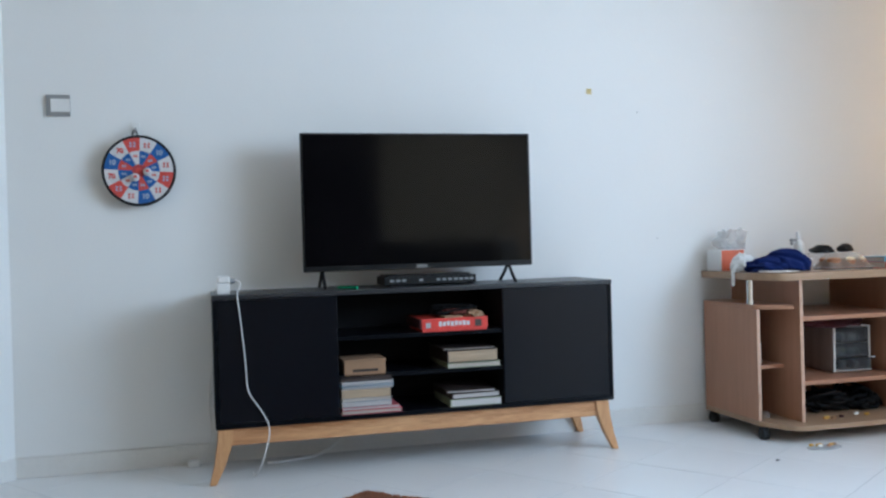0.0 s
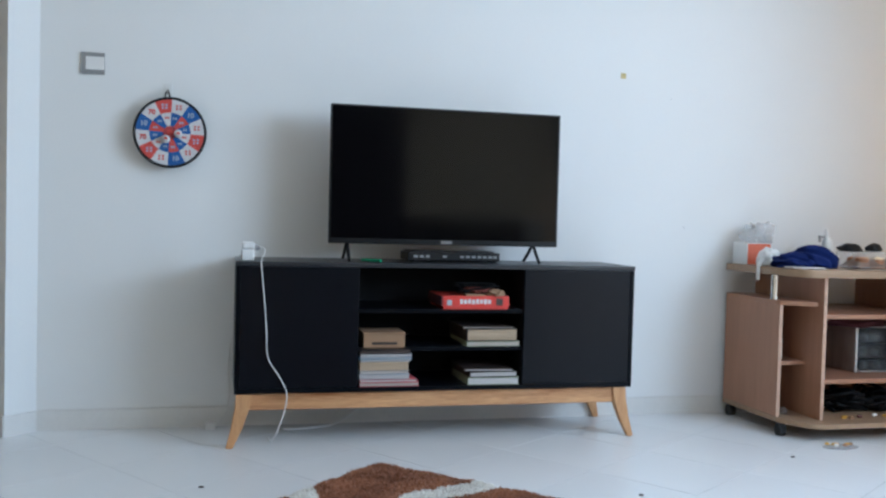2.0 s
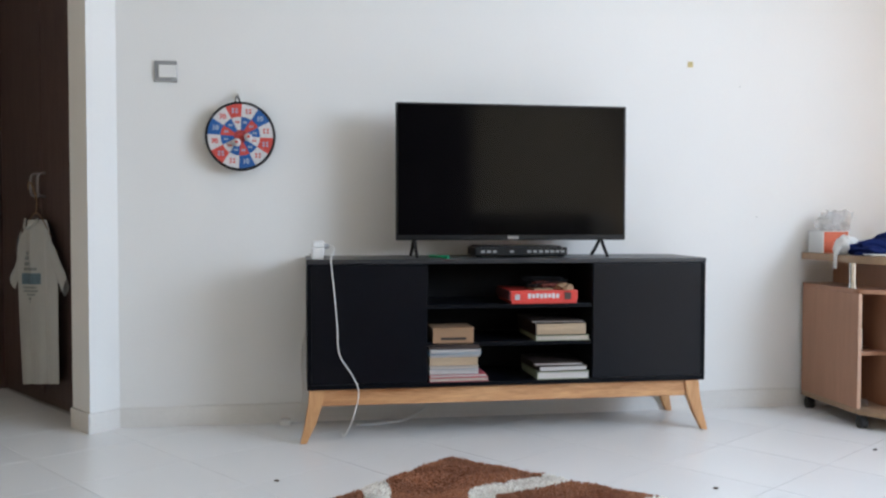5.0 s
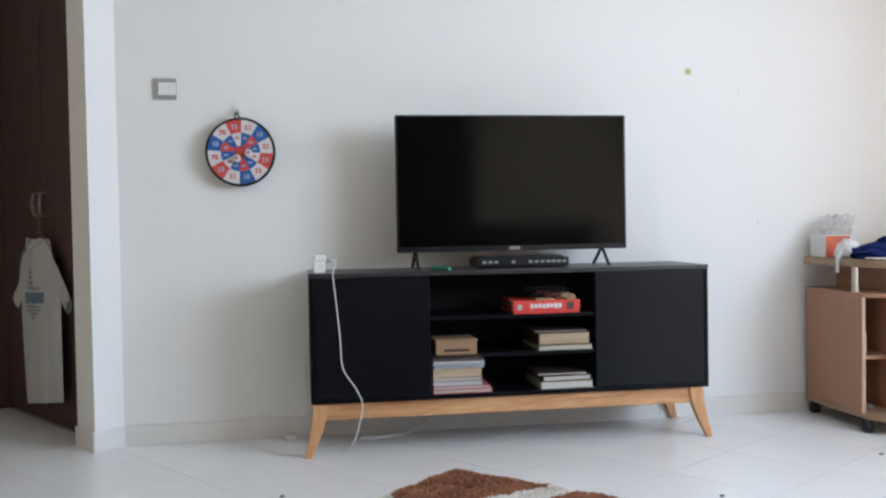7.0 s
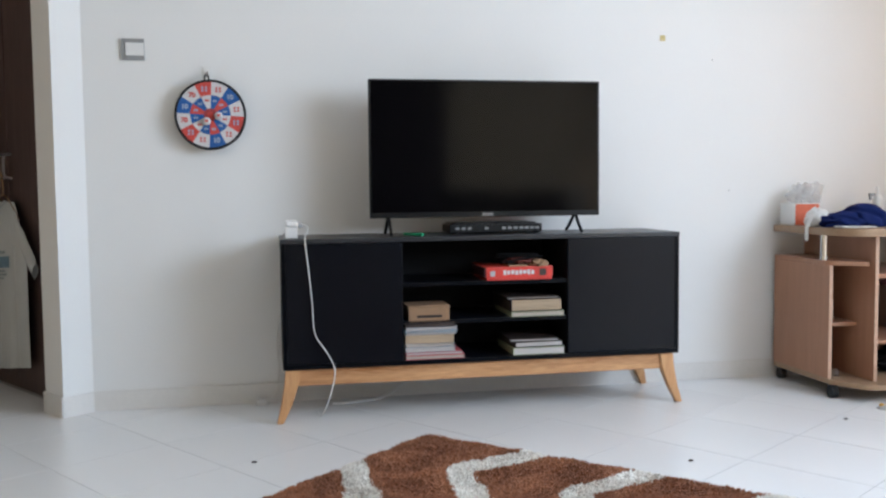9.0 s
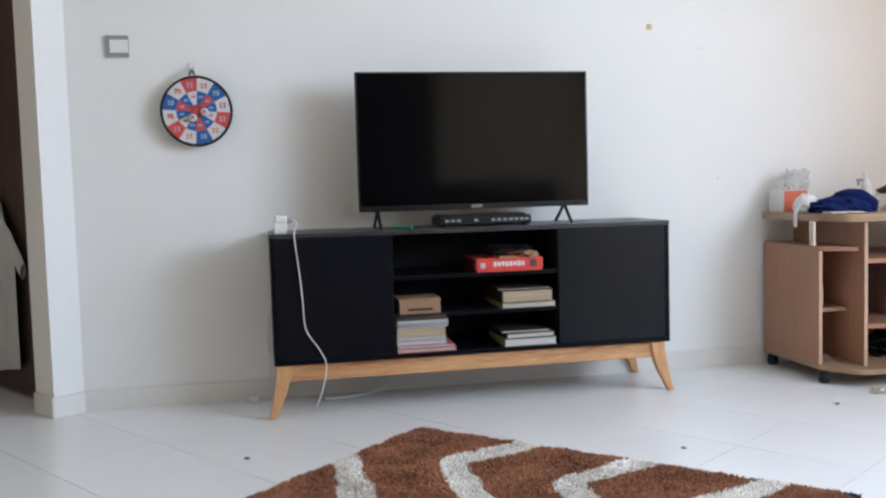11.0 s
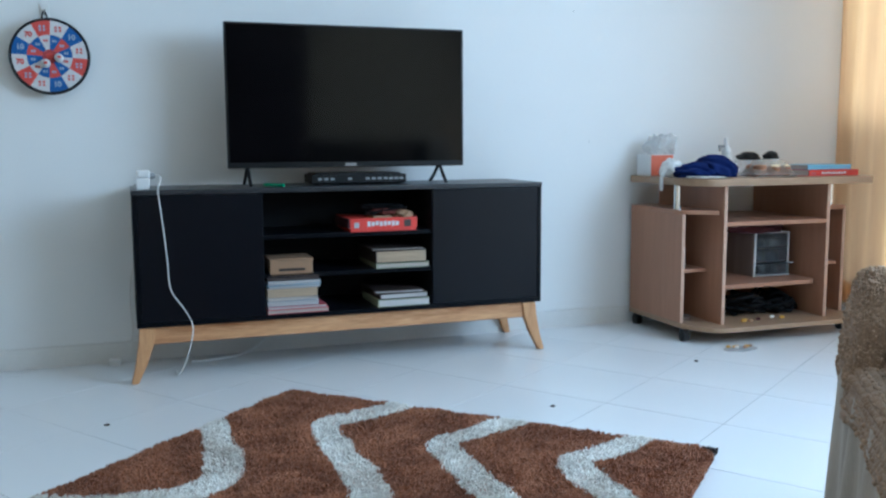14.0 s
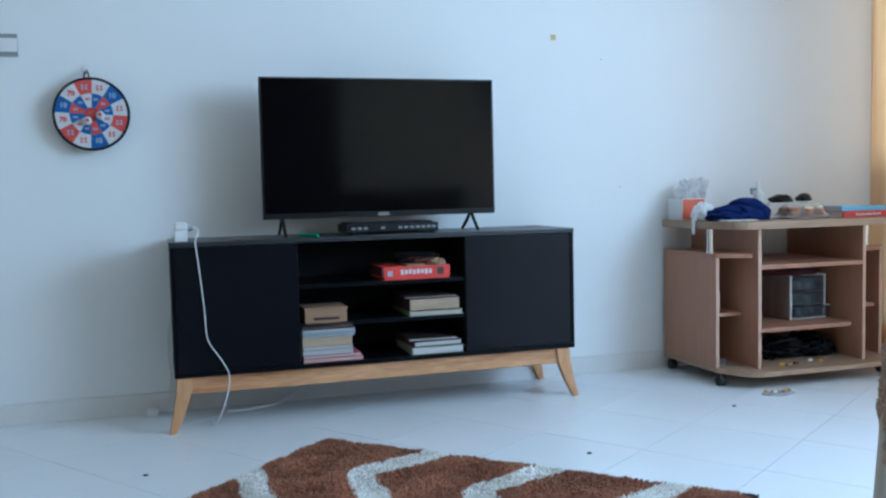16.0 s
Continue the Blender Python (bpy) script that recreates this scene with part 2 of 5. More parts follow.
def yarn(name, color, spread):
    """Shag yarn: each tuft has a tone of its own, and broad patches are darker."""
    m, nt, b = nodes_of(name)
    geo = nt.nodes.new("ShaderNodeNewGeometry")
    r = ramp(nt, geo.outputs["Random Per Island"], [(0.0, shade(color, 1 - spread)), (0.55, color), (1.0, shade(color, 1 + spread))])
    n1 = noise_node(nt, 5, 4)
    r2 = ramp(nt, n1.outputs[0], [(0.35, (0.80, 0.77, 0.74)), (0.65, (1.0, 1.0, 1.0))])
    mx = nt.nodes.new("ShaderNodeMix")
    mx.data_type, mx.blend_type = "RGBA", "MULTIPLY"
    mx.inputs[0].default_value = 1.0
    link(nt, r.outputs[0], mx.inputs[6])
    link(nt, r2.outputs[0], mx.inputs[7])
    link(nt, mx.outputs[2], b.inputs["Base Color"])
    b.inputs["Roughness"].default_value = 0.9
    b.inputs["Specular IOR Level"].default_value = 0.25
    b.inputs["Sheen Weight"].default_value = 0.15
    return m


M_RUGB = yarn("brown_shag_yarn", (0.36, 0.148, 0.072), 0.28)
M_RUGW = yarn("cream_shag_yarn", (0.92, 0.89, 0.83), 0.14)
M_RUGK = yarn("dark_shag_yarn", (0.05, 0.025, 0.018), 0.4)
M_KNIT = surface("beige_chunky_knit", (0.36, 0.245, 0.160), 0.95, coarse=12, fine=160, vary=0.2, bump=0.4, dist=0.003, sheen=0.3)
M_LOOP = yarn("beige_loop_yarn", (0.50, 0.36, 0.25), 0.25)
M_SKIRT = surface("pale_fluffy_sofa_cover", (0.46, 0.40, 0.325), 0.95, coarse=5, fine=90, vary=0.18, bump=0.4, dist=0.003, sheen=0.3, stretch=(3, 3, 0.6))
M_CURTB = translucent("beige_curtain_cloth", (0.97, 0.665, 0.41), 0.92, alpha=0.96, coarse=2.5, stretch=(2, 5, 0.4))
M_NET = translucent("pale_beige_lining", (0.95, 0.84, 0.66), 0.92, alpha=0.6)
M_CURTG = translucent("grey_curtain_cloth", (0.46, 0.37, 0.31), 0.45)
M_DIRT = surface("dirt_speck", (0.05, 0.035, 0.025), 0.9, vary=0.3)
M_STAIN = surface("yellowed_patch", (0.60, 0.50, 0.24), 0.8, coarse=30, vary=0.2)
M_EARTH = surface("pale_bounce_ground", (0.52, 0.48, 0.42), 0.9, coarse=0.6, vary=0.15)
M_ALU = surface("white_coated_aluminium", (0.70, 0.70, 0.70), 0.4, vary=0.04, bump=0.01)


# ---- building helpers ----
def world_of(ob):
    return (world_of(ob.parent) @ ob.matrix_parent_inverse if ob.parent else Matrix()) @ ob.matrix_basis


def finish(bm, name, material, smooth=False):
    me = bpy.data.meshes.new(name)
    bmesh.ops.recalc_face_normals(bm, faces=bm.faces)
    bm.to_mesh(me)
    bm.free()
    for m in (material if isinstance(material, (list, tuple)) else [material]):
        me.materials.append(m)
    if smooth:
        me.shade_smooth()
    return me


def part(name, bm, material, parent, label="", smooth=False):
    """Links a bmesh, built in world places, as one mesh under a thing or part."""
    me = bm if isinstance(bm, bpy.types.Mesh) else finish(bm, name, material, smooth)
    ob = new(name, me)
    ob.parent = parent
    ob.matrix_parent_inverse = world_of(parent).inverted()
    return tagged(ob, label)


def thing(name, x, y, z, label, category, group="", kind=""):
    ob = new(name)
    ob.empty_display_size = 0.05
    ob.matrix_basis = pose(x, y, z)
    return tagged(ob, label, category, group, kind)


def single(name, bm, material, label, category, group="", kind="", smooth=False):
    return tagged(new(name, finish(bm, name, material, smooth)), label, category, group, kind)


def box(x0, x1, y0, y1, z0, z1, bevel=0.0, seg=2, m=None, bm=None):
    own = bmesh.new()
    bmesh.ops.create_cube(own, size=1.0)
    bmesh.ops.transform(own, matrix=Matrix.LocRotScale(((x0 + x1) / 2, (y0 + y1) / 2, (z0 + z1) / 2), None, (abs(x1 - x0), abs(y1 - y0), abs(z1 - z0))), verts=own.verts)
    if bevel:
        bmesh.ops.bevel(own, geom=own.edges[:], offset=bevel, segments=seg, affect="EDGES", profile=0.6)
    if m is not None:
        bmesh.ops.transform(own, matrix=m, verts=own.verts)
    return merge(bm, own)


def merge(bm, own):
    if bm is None:
        return own
    me = bpy.data.meshes.new("tmp")
    own.to_mesh(me)
    bm.from_mesh(me)
    bpy.data.meshes.remove(me)
    own.free()
    return bm


def prism(points, z0, z1, bevel=0.0, bm=None, m=None):
    """A flat plan, drawn out upwards."""
    own = bmesh.new()
    low = [own.verts.new((x, y, z0)) for x, y in points]
    face = own.faces.new(low)
    up = bmesh.ops.extrude_face_region(own, geom=[face])
    bmesh.ops.translate(own, vec=(0, 0, z1 - z0), verts=[v for v in up["geom"] if isinstance(v, bmesh.types.BMVert)])
    if bevel:
        bmesh.ops.bevel(own, geom=own.edges[:], offset=bevel, segments=2, affect="EDGES")
    if m is not None:
        bmesh.ops.transform(own, matrix=m, verts=own.verts)
    return merge(bm, own)


def taper(a, b, ra, rb, n=16, bm=None, caps=True):
    """A round bar from a to b."""
    own = bmesh.new()
    a, b = Vector(a), Vector(b)
    d = (b - a).length
    bmesh.ops.create_cone(own, cap_ends=caps, segments=n, radius1=ra, radius2=rb, depth=d)
    q = (b - a).to_track_quat("Z", "Y").to_matrix().to_4x4()
    bmesh.ops.transform(own, matrix=Matrix.Translation((a + b) / 2) @ q, verts=own.verts)
    return merge(bm, own)


def tube(points, r, n=8, steps=6, bm=None):
    """A cable along a smooth line through the points."""
    pts = [Vector(p) for p in points]
    line = []
    ext = [pts[0] * 2 - pts[1]] + pts + [pts[-1] * 2 - pts[-2]]
    for i in range(1, len(ext) - 2):
        p0, p1, p2, p3 = ext[i - 1:i + 3]
        for k in range(steps):
            t = k / steps
            line.append(0.5 * (2 * p1 + (p2 - p0) * t + (2 * p0 - 5 * p1 + 4 * p2 - p3) * t * t + (3 * p1 - p0 - 3 * p2 + p3) * t ** 3))
    line.append(pts[-1])
    own = bmesh.new()
    rings = []
    for i, p in enumerate(line):
        d = (line[min(i + 1, len(line) - 1)] - line[max(i - 1, 0)]).normalized()
        side = d.orthogonal().normalized() if not rings else (side - d * side.dot(d)).normalized()
        up = d.cross(side)
        rings.append([own.verts.new(p + (side * math.cos(2 * math.pi * k / n) + up * math.sin(2 * math.pi * k / n)) * r) for k in range(n)])
    for ra, rb in zip(rings, rings[1:]):
        for k in range(n):
            own.faces.new((ra[k], ra[(k + 1) % n], rb[(k + 1) % n], rb[k]))
    own.faces.new(rings[0][::-1])
    own.faces.new(rings[-1])
    return merge(bm, own)


def sheet(nu, nv, f, bm=None, thick=0.0):
    """A grid of nu x nv cells; f(u, v) with u, v in 0..1 gives the place."""
    own = bmesh.new()
    g = [[own.verts.new(f(i / nu, j / nv)) for j in range(nv + 1)] for i in range(nu + 1)]
    for i in range(nu):
        for j in range(nv):
            own.faces.new((g[i][j], g[i + 1][j], g[i + 1][j + 1], g[i][j + 1]))
    if thick:
        bmesh.ops.recalc_face_normals(own, faces=own.faces)
        bmesh.ops.solidify(own, geom=own.faces[:], thickness=thick)
    return merge(bm, own)


def crumple(x, y, z, sx, sy, sz, sub=4, amount=0.3, freq=2.5, seed=0.0, flat=True, bm=None):
    """A crumpled heap that lies at height z."""
    own = bmesh.new()
    bmesh.ops.create_icosphere(own, subdivisions=sub, radius=1.0)
    for v in own.verts:
        p = v.co.copy()
        n = noise.noise(p * freq + Vector((seed, seed * 2, 0))) + 0.6 * abs(noise.noise(p * freq * 2.3 + Vector((seed, 0, seed))))
        p *= 1 + amount * n
        if flat:
            p.z = max(p.z, -0.35) + 0.35
        v.co = (x + p.x * sx, y + p.y * sy, z + p.z * sz)
    return merge(bm, own)


# axes of the floor tiles: along() from the passage to the room, across() to its right
AX, BX = Vector((0.5736, -0.8192, 0)), Vector((0.8192, 0.5736, 0))


def grid(a, b, z=0.0):
    v = AX * a + BX * b
    return Vector((v.x, v.y, z))


GRIDM = Matrix(((AX.x, BX.x, 0, 0), (AX.y, BX.y, 0, 0), (0, 0, 1, 0), (0, 0, 0, 1)))

# ---- setting ----
H = 2.75


def wall(name, label, points, paint=M_WALL):
    bm = prism(points, 0.0, H)
    return single(name, bm, paint, label, "wall", kind="structure")


wall("wall_north", "smooth white painted wall with faint scuffs behind the television", [(0.0, 0.0), (4.52, 0.0), (4.52, 0.18), (0.13, 0.18)])
pil = [grid(*p) for p in ((0.022, -0.134), (-0.15, -0.134), (-0.15, -0.005), (-0.05, 0.20))]
wall("wall_pier", "narrow white painted end of wall beside the passage", [(0.0, 0.0), (0.13, 0.18), (pil[3].x, pil[3].y), (pil[2].x, pil[2].y), (pil[1].x, pil[1].y), (pil[0].x, pil[0].y)])
wall("wall_passage", "white painted wall behind the wardrobe doors of the passage", [tuple(grid(*p).xy) for p in ((-0.155, 0.0), (-1.35, 0.0), (-1.35, 0.15), (-0.155, 0.15))])
wall("wall_passage_end", "dark end wall of the passage", [tuple(grid(*p).xy) for p in ((-1.25, -0.003), (-1.25, -1.62), (-1.35, -1.62), (-1.35, -0.003))])
wall("wall_west", "plain unseen wall, coloured cream to bounce warm light", [(-2.25, 0.3), (-2.08, 0.3), (-2.08, -5.2), (-2.25, -5.2)], M_WARMBOUNCE)
wall("wall_south", "plain unseen wall, coloured cream to bounce warm light", [(-2.25, -5.2), (4.52, -5.2), (4.52, -5.38), (-2.25, -5.38)], M_WARMBOUNCE)

# east wall with the opening of the window
WY0, WY1, WZ0, WZ1 = -4.75, -0.03, 0.04, 2.38
bm = box(4.34, 4.52, -5.2, WY0, 0, H)
box(4.34, 4.52, WY0, WY1, 0, WZ0, bm=bm)
box(4.34, 4.52, WY0, WY1, WZ1, H, bm=bm)
box(4.34, 4.52, WY1, 0.0, 0, H, bm=bm)
single("wall_east", bm, M_WALL, "white painted wall with a wide window opening", "wall", kind="structure")

single("ceiling", box(-2.4, 4.52, -5.4, 1.4, H, H + 0.15), M_CEIL, "plain white painted ceiling", "ceiling", kind="structure")
floor = single("floor", box(-2.4, 4.52, -5.4, 1.4, -0.15, -0.0009), M_GROUT, "pale glazed floor tiles laid at a slant with thin grey joints", "floor", kind="structure")
# Unseen ground, added and kept pale to bounce light onto the curtain.
single("ground", box(4.53, 60, -40, 40, -0.3, -0.2), M_EARTH, "unseen pale ground outside the window, added to bounce light", "ground", kind="structure")

win = thing("window_1", 4.43, -2.4, WZ0, "wide white aluminium window behind the curtains", "window", kind="structure")
fb = box(4.40, 4.46, WY0, WY1, WZ0, WZ0 + 0.05, 0.004)
box(4.40, 4.46, WY0, WY1, WZ1 - 0.05, WZ1, 0.004, bm=fb)
for yy in (WY0, -3.60, -2.40, -1.20, WY1 - 0.05):
    box(4.402, 4.458, yy, yy + 0.05, WZ0 + 0.05, WZ1 - 0.05, 0.004, bm=fb)
part("window_frame", fb, M_ALU, win)
part("window_sill", box(4.32, 4.52, WY0, WY1, WZ0 - 0.03, WZ0 - 0.002, 0.004), M_BASE, win)

# skirting
def skirting(name, p, q, side, top=0.082):
    d = (Vector(q) - Vector(p)).normalized()
    n = Vector((-d.y, d.x)) * side * 0.011
    single(name, prism([tuple(p), tuple(q), (q[0] + n.x, q[1] + n.y), (p[0] + n.x, p[1] + n.y)], 0.0, top, 0.0015), M_BASE, "low pale ceramic skirting along the wall", "baseboard", kind="structure")


skirting("baseboard", (-0.006, -0.001), (4.33, -0.001), -1)
run = Vector((pil[0].x, pil[0].y)).normalized() * 0.008
skirting("baseboard", (pil[0].x + run.x, pil[0].y + run.y), (0.004, 0.004), -1, 0.0815)
back = (pil[1] - pil[0]).normalized() * 0.010
skirting("baseboard", tuple(pil[1].xy), (pil[0].x - back.x, pil[0].y - back.y), -1, 0.0825)
skirting("baseboard", (4.339, -0.03), (4.339, -5.2), -1)


# wardrobe doors in the passage
def leaf(name, a0, a1, label):
    root = thing(name, *grid((a0 + a1) / 2, -0.03, 0), label, "door", "wardrobe doors", kind="structure")
    part("panel", box(a0, a1, -0.045, -0.004, 0.05, 2.35, 0.003, m=GRIDM), M_DARKWOOD, root)
    return root


d1 = leaf("door_1", -0.694, -0.158, "dark brown wooden wardrobe door with a metal handle")
d2 = leaf("door_2", -1.23, -0.700, "dark brown wooden wardrobe door with a metal handle")
for d, a in ((d1, -0.655), (d2, -0.74)):
    part("handle", tube([grid(a, -0.045, 0.965), grid(a, -0.075, 0.975), grid(a, -0.08, 1.02), grid(a, -0.075, 1.065), grid(a, -0.045, 1.075)], 0.006), M_GREYMET, d, "bowed grey metal handle")
single("wardrobe_plinth", box(-1.23, -0.158, -0.03, -0.004, 0.0, 0.05, m=GRIDM), M_DARKWOOD, "dark wooden plinth under the wardrobe doors", "plinth", kind="structure")
d3 = thing("door_3", *grid(-1.24, -0.6, 0), "dark brown wooden door at the end of the passage", "door", kind="structure")
part("panel", box(-1.246, -1.236, -1.55, -0.004, 0.0, 2.35, 0.003, m=GRIDM), M_DARKWOOD, d3)
# Unseen dark leaves, made up to darken reflections in the screen and stand.
for name, xa, xb, hx, hs in (("reflection_door_1", 0.62, 1.505, 1.44, -1), ("reflection_door_2", 1.515, 2.40, 1.58, 1)):
    dl = thing(name, (xa + xb) / 2, -5.18, 0, "unseen dark wooden door leaf, added to darken reflections in the television", "door", kind="structure")
    part("panel", box(xa, xb, -5.199, -5.16, 0.0, 2.10, 0.003), M_DARKWOOD, dl)
    part("handle", tube([(hx, -5.16, 1.0), (hx, -5.11, 1.0), (hx + hs * 0.12, -5.10, 1.0)], 0.009), M_GREYMET, dl)

# ---- television stand ----
X0, X1, YF, YB, ZB, ZT = 0.765, 2.390, -0.388, -0.015, 0.206, 0.711
C0, C1 = 1.235, 1.908
st = thing("tv_stand", (X0 + X1) / 2, -0.21, 0, "matt black low television stand with open shelves on tapered pine legs", "tv stand")
part("top_board", box(X0 - 0.002, X1 + 0.002, YF - 0.002, YB, ZT - 0.018, ZT, 0.003), M_BLACKSHEEN, st)
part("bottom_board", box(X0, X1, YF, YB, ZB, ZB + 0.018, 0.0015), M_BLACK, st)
for xa, xb in ((X0, X0 + 0.016), (X1 - 0.016, X1)):
    part("side_panel", box(xa, xb, YF, YB, ZB + 0.0185, ZT - 0.0185, 0.001), M_BLACK, st)
for xa, xb in ((C0 - 0.018, C0 - 0.001), (C1 + 0.001, C1 + 0.018)):
    part("divider", box(xa, xb, YF + 0.022, YB - 0.008, ZB + 0.0185, ZT - 0.0185, 0.001), M_BLACKIN, st)
part("back_panel", box(X0 + 0.017, X1 - 0.017, YB - 0.007, YB - 0.001, ZB + 0.0185, ZT - 0.0185), M_BLACKIN, st)
for zz in (0.514, 0.364):
    part("shelf", box(C0, C1, YF + 0.012, YB - 0.008, zz, zz + 0.016, 0.001), M_BLACK, st)
for xa, xb in ((X0 + 0.0175, C0 - 0.0015), (C1 + 0.0015, X1 - 0.0175)):
    part("door", box(xa, xb, YF + 0.001, YF + 0.019, ZB + 0.020, ZT - 0.020, 0.0015), M_DOOR, st)
part("base_rail", box(X0 + 0.045, X1 - 0.045, YF + 0.014, YF + 0.036, 0.140, ZB - 0.001, 0.004), M_PINE, st, "oiled pine front rail")
part("base_rail", box(X0 + 0.045, X1 - 0.045, YB - 0.036, YB - 0.014, 0.140, ZB - 0.001, 0.004), M_PINE, st, "oiled pine back rail")


def leg(x, y, out, back):
    bm = bmesh.new()
    rings = []
    for z, w, d, o in ((ZB - 0.001, 0.060, 0.040, 0.0), (0.15, 0.056, 0.038, 0.004), (0.07, 0.042, 0.031, 0.018), (0.0, 0.026, 0.024, 0.036)):
        cx = x + out * (o - w / 2)
        cy = y + back * (d / 2 - o * 0.35)
        rings.append([bm.verts.new((cx + sx * w / 2, cy + sy * d / 2, z)) for sx, sy in ((-1, -1), (1, -1), (1, 1), (-1, 1))])
    for a, b in zip(rings, rings[1:]):
        for k in range(4):
            bm.faces.new((a[k], a[(k + 1) % 4], b[(k + 1) % 4], b[k]))
    bm.faces.new(rings[0])
    bm.faces.new(rings[-1])
    bmesh.ops.bevel(bm, geom=bm.edges[:], offset=0.003, segments=2, affect="EDGES")
    return bm


for x, out in ((X0 + 0.008, -1), (X1 - 0.022, 1)):
    part("leg", leg(x, YF + 0.004, out, 1), M_PINEV, st, "tapered splayed pine leg")
    part("leg", leg(x if out > 0 else x + 0.035, YB - 0.004, out, -1), M_PINEV, st, "tapered splayed pine leg")

# ---- television ----
TX0, TX1, TZ0, TZ1, TY = 1.124, 2.091, 0.781, 1.338, -0.256
tv = thing("television", (TX0 + TX1) / 2, -0.24, ZT, "switched-off flat black television on two splayed feet", "television")
bm = box(TX0, TX1, TY, TY + 0.028, TZ0, TZ1, 0.004)
part("casing", bm, M_PLASTICK, tv)
part("screen", box(TX0 + 0.008, TX1 - 0.008, TY - 0.0015, TY + 0.002, TZ0 + 0.022, TZ1 - 0.008, 0.0006), M_SCREEN, tv, "dark glossy screen")
part("back_housing", box(TX0 + 0.12, TX1 - 0.12, TY + 0.0285, TY + 0.07, TZ0 + 0.02, TZ0 + 0.33, 0.012), M_PLASTICK, tv)
part("badge", box(1.585, 1.631, TY - 0.003, TY - 0.0005, TZ0 + 0.004, TZ0 + 0.017, 0.0008), M_GREYMET, tv, "small grey maker's badge")
for x in (1.200, 1.990):
    foot = part("foot", tube([(x, TY + 0.020, TZ0 + 0.012), (x, TY - 0.030, ZT + 0.035), (x, TY - 0.068, ZT + 0.006)], 0.0068), M_PLASTICK, tv, "splayed black foot")
    part("rear_leg", tube([(x, TY + 0.020, TZ0 + 0.012), (x, TY + 0.085, ZT + 0.035), (x, TY + 0.135, ZT + 0.006)], 0.0068), M_PLASTICK, foot)

# ---- things on the stand ----
mp = thing("media_player", 1.645, -0.2, ZT, "flat black media player with a row of small pale buttons", "media player")
part("body", box(1.449, 1.840, -0.255, -0.09, ZT + 0.006, ZT + 0.040, 0.003), M_PLASTICK, mp)
part("lid", box(1.462, 1.815, -0.250, -0.10, ZT + 0.0405, ZT + 0.047, 0.001), M_PLASTICK, mp)
for x in (1.47, 1.82):
    part("rubber_foot", box(x - 0.01, x + 0.01, -0.24, -0.22, ZT, ZT + 0.006), M_RUBBER, mp)
for x in (1.482, 1.507, 1.532, 1.604, 1.677, 1.702, 1.727, 1.752, 1.775, 1.798, 1.820):
    part("button", box(x - 0.008, x + 0.008, -0.2565, -0.2545, ZT + 0.018, ZT + 0.028, 0.0005), M_GREYPL, mp, "small pale button")
single("marker_pen", taper((1.262, -0.250, ZT + 0.006), (1.324, -0.335, ZT + 0.006), 0.006, 0.006, 10), M_GREEN, "bright green plastic pen lying on the black stand", "pen")

ad = thing("plug_adapter", 0.815, -0.33, ZT, "white plug adapter with a cable on the black stand", "plug adapter")
part("body", box(0.784, 0.832, -0.352, -0.306, ZT, ZT + 0.044, 0.006, 3), M_WHITE, ad)
part("upper_plug", box(0.787, 0.834, -0.349, -0.309, ZT + 0.0445, ZT + 0.072, 0.009, 3), M_WHITE, ad)
part("cable_plug", taper((0.8345, -0.328, ZT + 0.050), (0.853, -0.328, ZT + 0.052), 0.0135, 0.0085, 18), M_GREYPL, ad, "grey cable plug")
part("pin", box(0.778, 0.7835, -0.335, -0.329, ZT + 0.016, ZT + 0.022, 0.001), M_GREYMET, ad)

cab = thing("white_cable", 0.87, -0.41, 0.0, "long white power cable hanging over the black stand front", "cable")
part("lead", tube([(0.8535, -0.328, ZT + 0.052), (0.866, -0.330, ZT + 0.050), (0.872, -0.350, ZT + 0.034), (0.858, -0.389, ZT + 0.004), (0.862, -0.396, 0.66), (0.872, -0.397, 0.56), (0.881, -0.397, 0.45), (0.889, -0.397, 0.345), (0.935, -0.398, 0.268), (0.962, -0.399, 0.205), (0.952, -0.393, 0.13), (0.925, -0.37, 0.045), (0.908, -0.31, 0.0045), (0.905, -0.25, 0.0045)], 0.0024), M_CABLE, cab)
cab2 = thing("white_cable", 1.1, -0.05, 0.0, "white cable looping on the floor behind the stand", "cable")
part("lead", tube([(0.97, -0.115, 0.005), (1.02, -0.120, 0.005), (1.10, -0.100, 0.006), (1.18, -0.070, 0.010), (1.26, -0.045, 0.045), (1.32, -0.030, 0.12), (1.34, -0.024, 0.24)], 0.0050), M_CABLE, cab2)
cab3 = thing("grey_cable", 0.73, -0.02, 0.0, "thin grey cable hanging down the wall behind the stand", "cable")
part("lead", tube([(0.772, -0.012, 0.40), (0.752, -0.010, 0.34), (0.745, -0.010, 0.24), (0.752, -0.014, 0.14), (0.735, -0.03, 0.05), (0.69, -0.05, 0.006), (0.62, -0.045, 0.005)], 0.0022), M_BASE, cab3)
part("plug", box(0.655, 0.70, -0.075, -0.035, 0.0, 0.026, 0.006), M_BASE, cab3)


